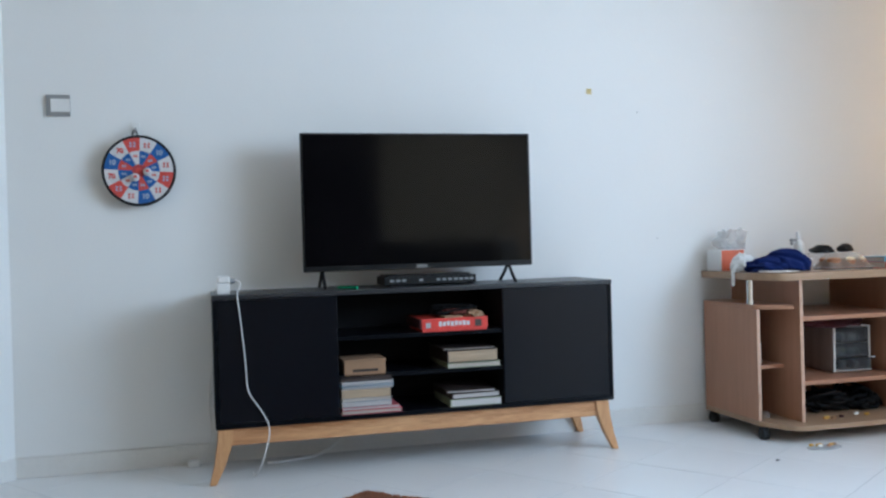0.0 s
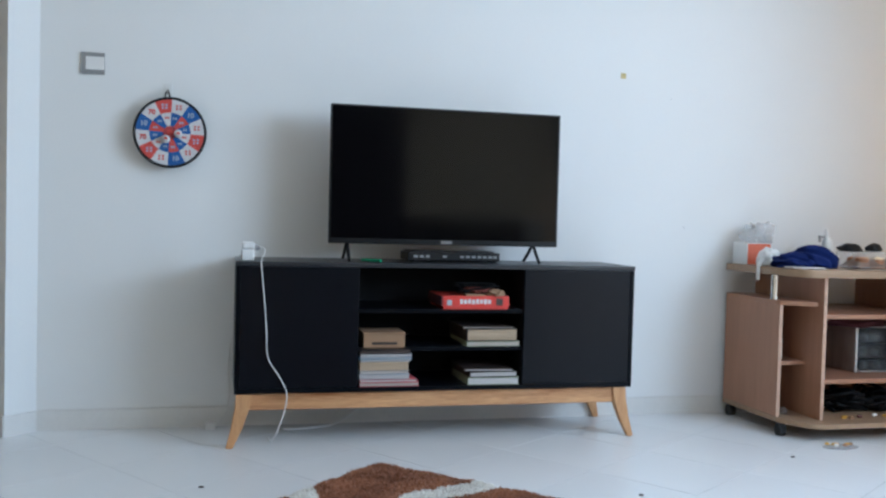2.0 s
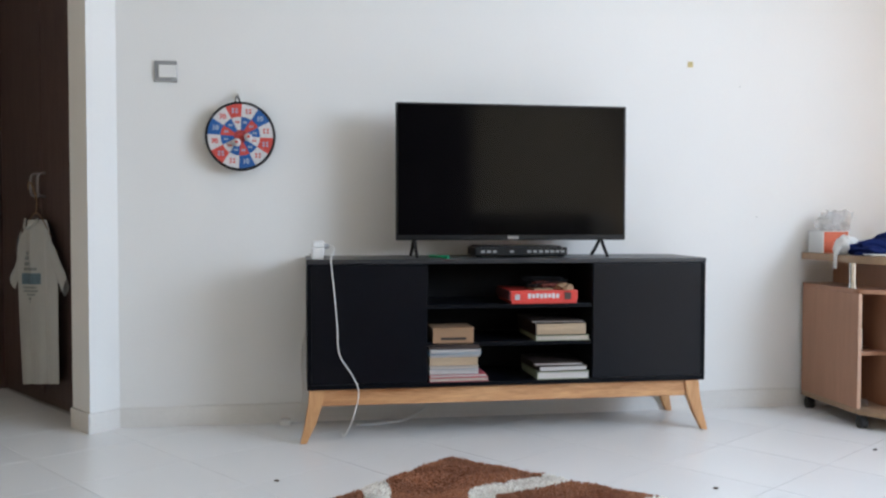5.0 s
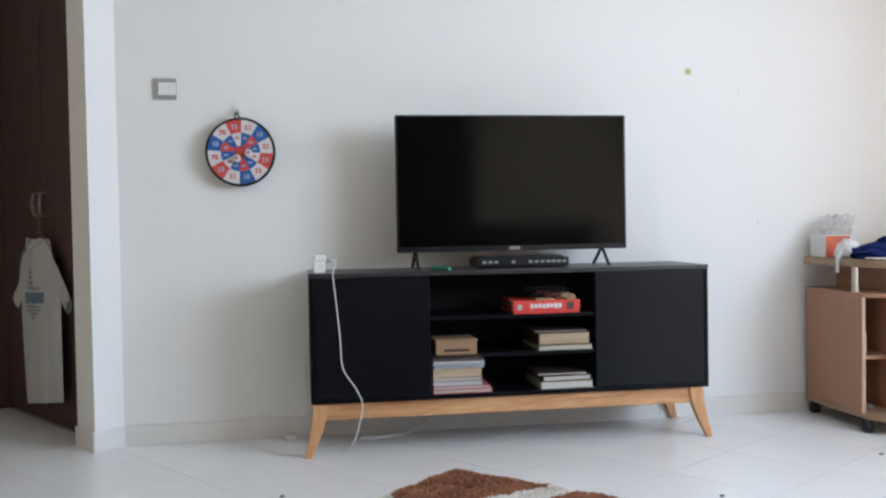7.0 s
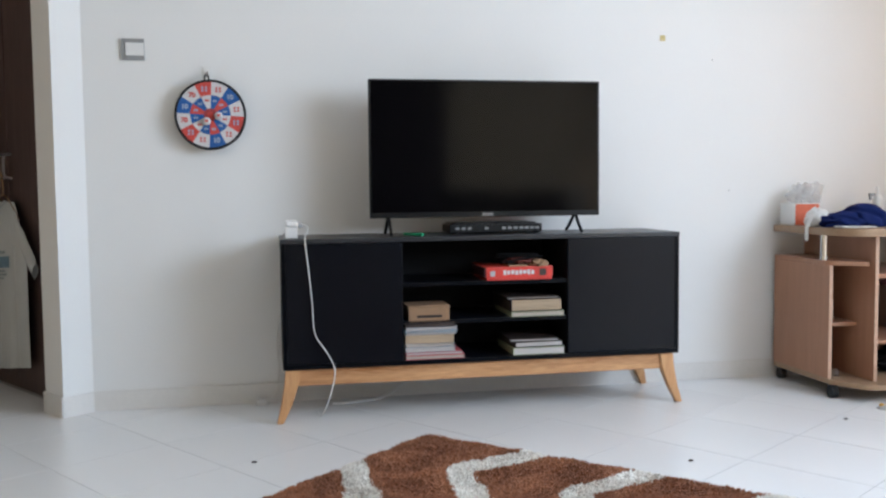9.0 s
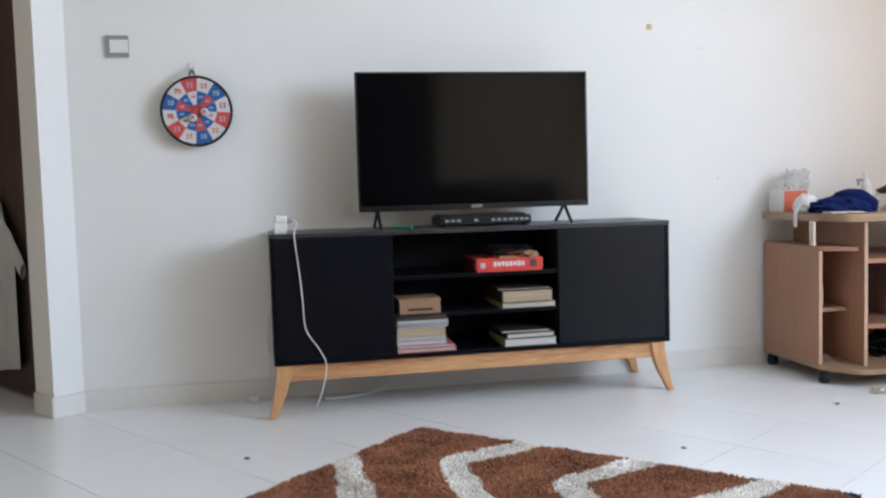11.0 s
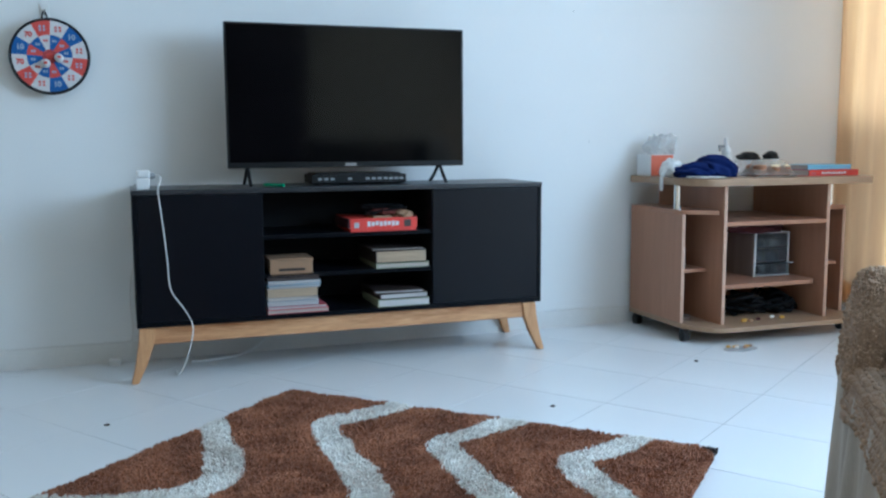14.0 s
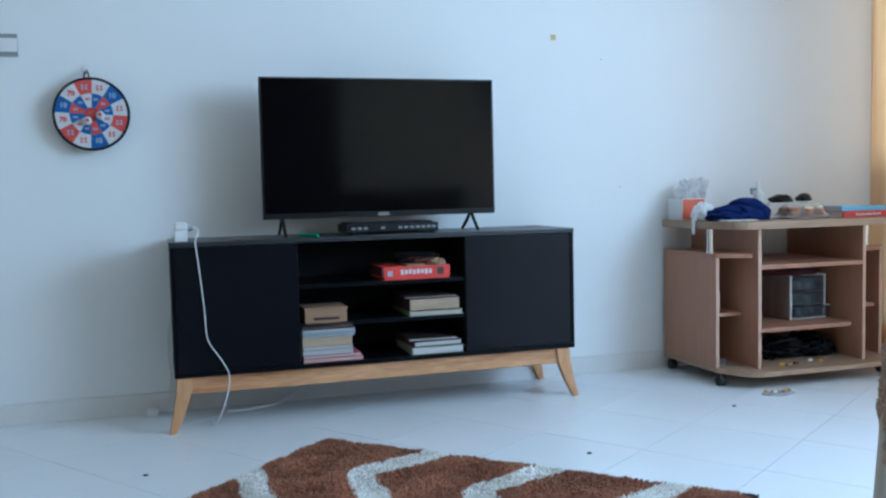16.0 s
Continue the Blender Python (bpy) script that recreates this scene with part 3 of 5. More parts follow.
def book(name, x0, x1, y0, y1, z0, z1, cover, label, turn=0.0, group="books on the stand", pages=M_PAPER, board=0.0025, spine="back"):
    """A closed book; its spine lies at the back or on the left end, page edges show in front."""
    cx, cy = (x0 + x1) / 2, (y0 + y1) / 2
    m = Matrix.Translation((cx, cy, 0)) @ Matrix.Rotation(radians(turn), 4, "Z") @ Matrix.Translation((-cx, -cy, 0))
    root = thing(name, cx, cy, z0, label, "book", group)
    block = box(x0 + 0.004, x1 - 0.003, y0 + 0.004, y1 - 0.004, z0 + board, z1 - board)
    bmesh.ops.subdivide_edges(block, edges=block.edges[:], cuts=5, use_grid_fill=True)
    for v in block.verts:
        if v.co.y < y0 + 0.006:
            v.co.y += 0.0018 * noise.noise((v.co.x * 25, z0 * 90, v.co.z * 160))
    bmesh.ops.transform(block, matrix=m, verts=block.verts)
    part("page_block", block, pages, root)
    bm = box(x0, x1, y0, y1, z0, z0 + board - 0.0003, 0.0006, 1, m=m)
    box(x0, x1, y0, y1, z1 - board + 0.0003, z1, 0.0006, 1, m=m, bm=bm)
    if spine == "back":
        box(x0, x1, y1 - 0.0035, y1, z0 + board, z1 - board, m=m, bm=bm)
    else:
        box(x0, x0 + 0.0035, y0, y1, z0 + board, z1 - board, m=m, bm=bm)
    part("cover", bm, cover, root)
    return root


S0, S1, S2 = ZB + 0.018, 0.380, 0.530
z = S0
for h, w, cov, pg, off, turn, lab in ((0.017, 0.240, M_COVERPINK, M_PAPERC, 0.0, 0.0, "flat book with a pink cover and white pages"), (0.011, 0.230, M_COVERPINK, M_PAGEW, -0.002, 0.8, "thin pink covered exercise book"),
                                      (0.019, 0.203, M_COVERGREY, M_PAGEW, 0.002, -0.5, "grey covered paperback book"), (0.012, 0.198, M_COVERGREY, M_PAPER, 0.006, 0.9, "thin grey paperback book"),
                                      (0.038, 0.200, M_PAPERC, M_PAPERT, 0.003, -0.3, "thick paperback with yellowed pages"), (0.008, 0.206, M_COVERGREY, M_PAGEW, 0.001, 1.2, "thin white exercise book"),
                                      (0.007, 0.212, M_COVERBLUE, M_PAGEW, 0.004, -0.8, "thin exercise book with a blue cover"), (0.012, 0.209, M_COVERGREY, M_PAGEW, 0.0, 0.6, "thin white exercise book"),
                                      (0.018, 0.204, M_COVER, M_COVER, 0.004, -0.6, "dark brown covered book on top of the stack")):
    book("book", C0 + 0.006, C0 + 0.006 + w, YF + 0.004 + off, YF + 0.29, z, z + h, cov, lab, turn, pages=pg, board=min(0.0025, h * 0.16))
    z += h + 0.0006
cb = thing("cardboard_box", C0 + 0.10, -0.32, z, "small brown cardboard box on a stack of books", "box")
part("carton", box(C0 + 0.022, C0 + 0.186, YF + 0.012, -0.22, z, z + 0.058, 0.002), M_KRAFT, cb)
part("lid_flap", box(C0 + 0.020, C0 + 0.188, YF + 0.009, -0.219, z + 0.0585, z + 0.0655, 0.001), M_KRAFT, cb)
part("print_bar", box(C0 + 0.055, C0 + 0.155, YF + 0.0105, YF + 0.0118, z + 0.018, z + 0.028), M_COVER, cb, "dark printed bar")
book("book", 1.680, 1.897, YF + 0.004, -0.12, S0, S0 + 0.030, M_COVERGREEN, "pale book with white page edges and a green cover", 0, pages=M_PAGEW, spine="left")
book("book", 1.682, 1.886, YF + 0.010, -0.12, S0 + 0.031, S0 + 0.052, M_COVER, "dark covered book with white page edges", 3, pages=M_PAGEW, spine="left")
book("book", 1.674, 1.878, YF + 0.016, -0.12, S0 + 0.0525, S0 + 0.064, M_COVER, "thin dark notebook lying on other books", -2, pages=M_PAGEW, spine="left")
book("book", 1.674, 1.897, YF + 0.006, -0.10, S1, S1 + 0.020, M_COVERGREEN, "thin book with a pale green cover", 0, pages=M_PAPERC, spine="left")
book("book", 1.672, 1.886, YF + 0.012, -0.10, S1 + 0.0205, S1 + 0.070, M_COVER, "thick book with yellowed page edges", 1.0, pages=M_PAPERT, spine="left")
book("book", 1.662, 1.880, YF + 0.018, -0.10, S1 + 0.0705, S1 + 0.079, M_COVER, "thin dark covered book on top of a thick one", -1, spine="left")

gb = thing("board_game_box", 1.70, -0.30, S2, "bright red board game box with clutter on top", "game box")
part("carton", box(1.573, 1.842, YF + 0.006, -0.14, S2, S2 + 0.050, 0.002), M_RED, gb)
part("lid", box(1.570, 1.845, YF + 0.003, -0.138, S2 + 0.012, S2 + 0.053, 0.002), M_RED, gb, "bright red printed lid")
for k in range(8):
    xa = 1.640 + 0.0165 * k
    part("title_bar", box(xa, xa + 0.012, YF + 0.0015, YF + 0.0027, S2 + 0.021 + 0.0014 * (k % 3), S2 + 0.041 - 0.002 * (k % 2)), M_WHITEFELT, gb, "pale printed bar")
part("print_mark", box(1.586, 1.606, YF + 0.0015, YF + 0.0027, S2 + 0.016, S2 + 0.038, 0.0004), M_COVERGREY, gb, "pale printed mark")
part("print_mark", box(1.790, 1.818, YF + 0.0015, YF + 0.0027, S2 + 0.016, S2 + 0.044, 0.0004), M_COVER, gb, "dark printed mark")
# Dark sheet that paints the shade on the red box's left end.
part("shaded_end", box(1.5630, 1.5697, YF + 0.0035, -0.142, S2 + 0.013, S2 + 0.051), M_MAROON, gb, "left end with its shade painted dark maroon")
rnd = random.Random(5)
pts = [(1.63 + 0.19 * rnd.random(), -0.36 + 0.14 * rnd.random(), S2 + 0.060 + 0.040 * rnd.random()) for _ in range(34)]
single("black_cable", tube(pts, 0.0030, 6, 5), M_CABLEK, "tangled black cables heaped on the red game box", "cable", smooth=True)
pts = [(1.64 + 0.17 * rnd.random(), -0.375 + 0.08 * rnd.random(), S2 + 0.057 + 0.030 * rnd.random()) for _ in range(22)]
single("brown_string", tube(pts, 0.0032, 6, 5), M_COVERRED, "tangled reddish brown string on the red game box", "string", smooth=True)
single("brown_pouch", crumple(1.795, -0.345, S2 + 0.053, 0.035, 0.04, 0.018, 4, 0.5, 2.6, 3), M_KRAFT, "small crumpled brown pouch on the game box", "pouch", smooth=True)
single("paper_slip", box(1.66, 1.74, -0.383, -0.32, S2 + 0.0535, S2 + 0.060, 0.001, m=Matrix.Translation((1.7, -0.35, 0)) @ Matrix.Rotation(0.12, 4, "Z") @ Matrix.Translation((-1.7, 0.35, 0))), M_KRAFT, "small tan card on the game box", "card")

# ---- wall things ----
DX, DZ, DR = 0.500, 1.208, 0.140
dart = thing("dartboard", DX, -0.02, DZ, "round felt dartboard in red, white and blue on the wall", "dartboard")


def disc(y0, y1, r, n=64):
    return taper((DX, y0, DZ), (DX, y1, DZ), r, r, n)


def wedge(r0, r1, a0, a1, y0, y1, n=6):
    pts = [(r1, a0 + (a1 - a0) * k / n) for k in range(n + 1)] + [(r0, a1 - (a1 - a0) * k / n) for k in range(n + 1)]
    pol = [(r * math.sin(radians(a)), r * math.cos(radians(a))) for r, a in pts]
    own = prism(pol, 0, y1 - y0)
    bmesh.ops.transform(own, matrix=Matrix(((1, 0, 0, DX), (0, 0, 1, y0), (0, 1, 0, DZ), (0, 0, 0, 1))), verts=own.verts)
    return own


part("backing", disc(-0.024, -0.004, DR - 0.004), M_BLACKFELT, dart)
rim = tube([(DX + (DR - 0.003) * math.sin(2 * math.pi * k / 40), -0.020, DZ + (DR - 0.003) * math.cos(2 * math.pi * k / 40)) for k in range(41)], 0.0062, 8, 2)
part("rim", rim, M_BLACKFELT, dart, "black bound rim")
OUTER = [M_WHITEFELT, M_BLUEFELT, M_WHITEFELT, M_REDFELT] * 3
INNER = [M_BLUEFELT, M_REDFELT, M_BLUEFELT, M_WHITEFELT] * 3


def number(text, size, x, y, z, material, parent):
    cu = bpy.data.curves.new("number", "FONT")
    cu.body, cu.size, cu.align_x, cu.align_y, cu.extrude, cu.offset = text, size, "CENTER", "CENTER", 0.0004, 0.0012
    tmp = new("number", cu)
    me = bpy.data.meshes.new_from_object(tmp)
    bpy.data.objects.remove(tmp)
    me.transform(Matrix.Translation((x, y, z)) @ Matrix.Rotation(radians(90), 4, "X"))
    me.materials.append(material)
    part("number", me, material, parent)


READ = {1: "10", 5: "10", 9: "10", 8: "70", 10: "70"}
for k in range(12):
    a = 3 + 30 * k
    part("outer_sector", wedge(0.080, DR - 0.008, a, a + 30, -0.0275, -0.0245), OUTER[k], dart)
    part("inner_sector", wedge(0.026, 0.0795, a, a + 30, -0.0272, -0.0245), INNER[k], dart)
    am = radians(a + 15)
    px, pz = DX + 0.106 * math.sin(am), DZ + 0.106 * math.cos(am)
    ink = M_REDFELT if OUTER[k] is M_WHITEFELT else M_PALEFELT
    if k in READ:
        number(READ[k], 0.027, px, -0.0283, pz, ink, dart)
    else:
        for dx in (-0.0072, 0.0072):
            for dz in (-0.0058, 0.0058):
                part("number_bar", box(px + dx - 0.0042, px + dx + 0.0042, -0.0287, -0.0277, pz + dz - 0.0042, pz + dz + 0.0042, 0.0003, 1), ink, dart)
    px, pz = DX + 0.059 * math.sin(am), DZ + 0.059 * math.cos(am)
    ink = M_REDFELT if INNER[k] is M_WHITEFELT else M_PALEFELT
    for dx in (-0.0045, 0.0045):
        part("number_bar", box(px + dx - 0.0034, px + dx + 0.0034, -0.0285, -0.0274, pz - 0.0045, pz + 0.0045, 0.0003, 1), ink, dart)
part("bullseye_ring", wedge(0.013, 0.0255, 0, 359.9, -0.0274, -0.0245, 32), M_MAROONFELT, dart, "dark red ring")
part("bullseye", disc(-0.0276, -0.0245, 0.0128, 20), M_REDFELT, dart)
part("hanging_loop", tube([(DX - 0.022, -0.012, DZ + DR - 0.004), (DX - 0.018, -0.010, DZ + DR + 0.022), (DX - 0.008, -0.010, DZ + DR + 0.022), (DX - 0.002, -0.012, DZ + DR - 0.004)], 0.003), M_BLACKFELT, dart)
for x, z in ((DX + 0.033, DZ - 0.006), (DX - 0.014, DZ - 0.028)):
    b = bmesh.new()
    bmesh.ops.create_uvsphere(b, u_segments=16, v_segments=10, radius=0.0165)
    bmesh.ops.translate(b, vec=(x, -0.0435, z), verts=b.verts)
    ball = thing("sticky_ball", x, -0.0435, z, "small white ball with red marks stuck to the dartboard", "ball", "balls on the dartboard")
    part("ball_body", b, M_WHITEFELT, ball, smooth=True)
    part("tape_mark", box(x - 0.006, x + 0.007, -0.0612, -0.058, z - 0.003, z + 0.007, 0.001), M_REDFELT, ball, "red tape mark")
hk = thing("wall_hook", DX - 0.012, -0.01, DZ + DR + 0.02, "small clear stick-on hook on the white wall", "hook")
part("plate", box(DX - 0.028, DX + 0.004, -0.006, -0.0005, DZ + DR + 0.012, DZ + DR + 0.062, 0.002), M_WHITE, hk)
part("hook_arm", tube([(DX - 0.012, -0.003, DZ + DR + 0.04), (DX - 0.012, -0.036, DZ + DR + 0.028), (DX - 0.012, -0.046, DZ + DR + 0.016), (DX - 0.012, -0.050, DZ + DR + 0.026)], 0.003), M_GREYMET, hk)

for ob in [dart] + [o for o in bpy.data.objects if o.name.startswith("sticky_ball")]:
    ob.matrix_basis = Matrix.Translation((0, -0.034, 0)) @ ob.matrix_basis

sw = thing("light_switch", 0.2, -0.005, 1.474, "grey framed light switch with a white rocker", "light switch")
part("frame_plate", box(0.153, 0.243, -0.010, -0.0005, 1.431, 1.517, 0.002), M_GREYPL, sw, "grey frame")
part("rocker", box(0.171, 0.2415, -0.0150, -0.0102, 1.448, 1.500, 0.002), M_WHITE, sw, "white rocker")
single("wall_patch", box(2.473, 2.499, -0.0016, -0.0004, 1.553, 1.578, 0.0003, 1), M_STAIN, "small yellowed patch on the white wall", "stain")
for x, z in ((2.817, 0.877), (2.729, 1.472)):
    single("nail_hole", taper((x, -0.0002, z), (x, -0.0022, z), 0.003, 0.002, 8), M_GREYPL, "tiny grey nail hole in the white wall", "nail hole", "nail holes")

# ---- shirt in the passage ----
sh = thing("shirt", *grid(-0.67, -0.075, 0.10), "pale printed cotton shirt hanging before the wardrobe doors", "shirt")


def shirt_place(a, z, k):
    w = 0.010 * math.sin(a * 34 + z * 2.5) + 0.006 * math.sin(a * 71 + 1.5) * (0.9 - z)
    return grid(a, -0.085 + k + w, z)


def torso(u, v, k):
    z = 0.112 + v * 0.748
    half = 0.236 - 0.012 * (1 - v) if v < 0.80 else 0.232 - 0.135 * ((v - 0.80) / 0.20) ** 1.2
    tilt = (u - 0.5) * 0.06 * (1 - v)
    return shirt_place(-0.665 + 0.045 * (1 - v) + (u - 0.5) * 2 * half, z + tilt, k * (1 - abs(2 * u - 1) ** 4))


part("front_cloth", sheet(40, 44, lambda u, v: torso(u, v, -0.022)), M_SHIRT, sh, smooth=True)
part("back_cloth", sheet(40, 44, lambda u, v: torso(u, v, 0.016)), M_SHIRT, sh, smooth=True)
for s in (-1, 1):
    for k in (-0.014, 0.012):
        def sleeve(u, v, s=s, k=k):
            top = Vector((0.165 + 0.155 * u, 0.815 - 0.215 * u))
            low = Vector((0.228 + 0.065 * u, 0.625 - 0.10 * u))
            p = top.lerp(low, v)
            return shirt_place(-0.665 + s * p.x, p.y, k * math.sin(math.pi * min(1, max(0, v * 0.98 + 0.01))))
        part("sleeve", sheet(10, 12, sleeve), M_SHIRT, sh, smooth=True)
part("collar", tube([shirt_place(-0.745, 0.862, -0.028), shirt_place(-0.705, 0.830, -0.036), shirt_place(-0.665, 0.820, -0.038), shirt_place(-0.625, 0.830, -0.036), shirt_place(-0.585, 0.862, -0.028)], 0.007), M_SHIRT, sh)
for a0, a1, z0, z1, mt in ((-0.755, -0.690, 0.700, 0.716, 0), (-0.765, -0.680, 0.676, 0.694, 0), (-0.770, -0.655, 0.650, 0.668, 0), (-0.775, -0.600, 0.628, 0.642, 0), (-0.790, -0.570, 0.566, 0.616, 1), (-0.780, -0.600, 0.546, 0.556, 0), (-0.775, -0.590, 0.530, 0.540, 0), (-0.745, -0.610, 0.514, 0.524, 0), (-0.730, -0.640, 0.494, 0.508, 0), (-0.690, -0.650, 0.480, 0.490, 0)):
    def strip(u, v, a0=a0, a1=a1, z0=z0, z1=z1):
        vv = (z0 + (z1 - z0) * v - 0.112) / 0.748
        return torso(((a0 + (a1 - a0) * u) + 0.665 - 0.045 * (1 - vv)) / (2 * (0.236 - 0.012 * (1 - vv))) + 0.5, vv, -0.022) - BX * 0.0025
    part("print_bar", sheet(14, 3, strip), M_PRINTG if mt else M_PRINT, sh, "faded slate blue printed bar" if mt else "faded grey printed bar")
hg = thing("coat_hanger", *grid(-0.665, -0.085, 0.88), "thin metal coat hanger hooked over a wardrobe handle", "coat hanger")
part("hook_wire", tube([grid(-0.665, -0.085, 0.885), grid(-0.655, -0.085, 0.93), grid(-0.650, -0.09, 0.965), grid(-0.662, -0.095, 1.00), grid(-0.69, -0.10, 1.03), grid(-0.715, -0.10, 1.025), grid(-0.73, -0.095, 1.00)], 0.0034), M_BRASSW, hg)
part("shoulder_wire", tube([grid(-0.85, -0.085, 0.785), grid(-0.665, -0.085, 0.892), grid(-0.48, -0.085, 0.785)], 0.003), M_BRASSW, hg)

# ---- trolley beside the stand ----
cart = thing("media_trolley", 3.46, -0.3, 0, "beech-look trolley with open shelves, a raised top and black castors", "trolley")
XL, XR, DL, DRX = 3.035, 3.925, 3.193, 3.743


def rounded(pts, radii, n=8):
    """A plan with rounded corners."""
    out = []
    for i, (p, r) in enumerate(zip(pts, radii)):
        p = Vector(p)
        a, b = Vector(pts[i - 1]), Vector(pts[(i + 1) % len(pts)])
        if r == 0:
            out.append(tuple(p))
            continue
        da, db = (a - p).normalized(), (b - p).normalized()
        for k in range(n + 1):
            t = k / n
            q = (p + da * r) * (1 - t) ** 2 + p * 2 * t * (1 - t) + (p + db * r) * t ** 2
            out.append(tuple(q))
    return out


base = rounded([(XL - 0.002, -0.03), (XL - 0.002, -0.47), (DL - 0.08, -0.624), (DRX + 0.08, -0.624), (XR + 0.002, -0.47), (XR + 0.002, -0.03)], (0, 0.02, 0.06, 0.06, 0.02, 0))
part("base_board", prism(base, 0.056, 0.077, 0.0015), M_BEECHTOP, cart)
top = rounded([(XL - 0.005, -0.025), (XL - 0.005, -0.42), (XL + 0.045, -0.58), (3.958, -0.58), (3.958, -0.025)], (0, 0.05, 0.07, 0.0, 0))
part("top_board", prism(top, 0.684, 0.716, 0.002), M_BEECHTOP, cart, "worn beech-look top board")
for x in (XL, XR - 0.016):
    p_ = part("side_panel", box(x, x + 0.016, -0.455, -0.03, 0.0775, 0.558, 0.0008), M_BEECH, cart)
    part("edge_strip", box(x + 0.0005, x + 0.0155, -0.4575, -0.4552, 0.0775, 0.558), M_EDGE, p_, "pale edge strip")
for x in (DL - 0.008, DRX - 0.008):
    p_ = part("divider", box(x, x + 0.016, -0.545, -0.03, 0.0775, 0.6835, 0.0008), M_BEECH, cart)
    part("edge_strip", box(x + 0.0005, x + 0.0155, -0.5475, -0.5452, 0.0775, 0.6835), M_EDGE, p_, "pale edge strip")


def side_shelf(z0, z1, flip, reach):
    xa, xb = (XL, DL - 0.0085) if not flip else (DRX + 0.0085, XR)
    if not flip:
        pl = rounded([(xa, -0.03), (xa, -0.445), (xb, -0.445 - reach), (xb, -0.03)], (0, 0.03, 0.04, 0))
    else:
        pl = rounded([(xa, -0.03), (xa, -0.445 - reach), (xb + 0.02, -0.445), (xb + 0.02, -0.03)], (0, 0.04, 0.03, 0))
    return prism(pl, z0, z1, 0.001)


part("side_shelf", side_shelf(0.5585, 0.577, False, 0.09), M_BEECHX, cart)
part("side_shelf", side_shelf(0.5585, 0.577, True, 0.04), M_BEECHX, cart)
part("side_shelf", box(XL + 0.0165, DL - 0.0085, -0.43, -0.03, 0.296, 0.312, 0.001), M_BEECHX, cart)
part("side_shelf", box(DRX + 0.0085, XR - 0.0165, -0.43, -0.03, 0.296, 0.312, 0.001), M_BEECHX, cart)
part("middle_shelf", box(DL + 0.0085, DRX - 0.0085, -0.545, -0.03, 0.508, 0.526, 0.001), M_BEECHX, cart)
part("middle_shelf", prism(rounded([(DL + 0.0085, -0.03), (DL + 0.0085, -0.51), (DRX - 0.0085, -0.51), (DRX - 0.0085, -0.03)], (0, 0.02, 0.06, 0)), 0.226, 0.244, 0.001), M_BEECHX, cart)
part("back_panel", box(XL + 0.0165, DL - 0.0085, -0.040, -0.034, 0.0775, 0.558), M_BEECH, cart)
part("back_panel", box(DL + 0.0085, DRX - 0.0085, -0.040, -0.034, 0.0775, 0.507), M_BEECH, cart)
part("back_panel", box(DRX + 0.0085, XR - 0.0165, -0.040, -0.034, 0.0775, 0.558), M_BEECH, cart)
for x in (XL + 0.020, XR - 0.03):
    pst = part("post", taper((x, -0.385, 0.5775), (x, -0.385, 0.6835), 0.0155, 0.0155, 32), M_CHROME, cart, "short chrome post")
    part("collar", taper((x, -0.385, 0.5775), (x, -0.385, 0.583), 0.019, 0.019, 32), M_CHROME, pst)


def castor(x, y):
    bm = taper((x - 0.014, y, 0.025), (x + 0.014, y, 0.025), 0.025, 0.025, 20)
    c = part("castor", bm, M_RUBBER, cart, "black swivel castor")
    part("fork", box(x - 0.017, x + 0.017, y - 0.014, y + 0.014, 0.034, 0.056, 0.003), M_PLASTICK, c)


for x, y in ((XL + 0.022, -0.065), (XL + 0.012, -0.475), (XR - 0.045, -0.505), (XR - 0.03, -0.075)):
    castor(x, y)

# things in the trolley
DA, DB, DY, D0, D1 = 3.500, 3.692, -0.345, 0.2445, 0.452
dr = thing("drawer_box", 3.60, -0.25, D0, "small clear plastic drawer box with a white frame", "drawer box")
part("shell_side", box(DA, DA + 0.004, DY, -0.06, D0, D1, 0.001), M_HAZY, dr)
part("shell_side", box(DB - 0.004, DB, DY, -0.06, D0, D1, 0.001), M_HAZY, dr)
part("shell_top", box(DA + 0.0045, DB - 0.0045, DY, -0.06, D1 - 0.004, D1, 0.001), M_WHITE, dr)
part("shell_bottom", box(DA + 0.0045, DB - 0.0045, DY, -0.06, D0, D0 + 0.004, 0.001), M_WHITE, dr)
part("shell_back", box(DA + 0.0045, DB - 0.0045, -0.066, -0.060, D0 + 0.0045, D1 - 0.0045), M_HAZY, dr)
fr = box(DA - 0.002, DA + 0.007, DY - 0.012, DY - 0.001, D0, D1, 0.002)
box(DB - 0.007, DB + 0.002, DY - 0.012, DY - 0.001, D0, D1, 0.002, bm=fr)
box(DA + 0.007, DB - 0.007, DY - 0.012, DY - 0.001, D0, D0 + 0.007, 0.002, bm=fr)
box(DA + 0.007, DB - 0.007, DY - 0.012, DY - 0.001, D1 - 0.004, D1, 0.002, bm=fr)
part("frame", fr, M_WHITE, dr, "white plastic frame")
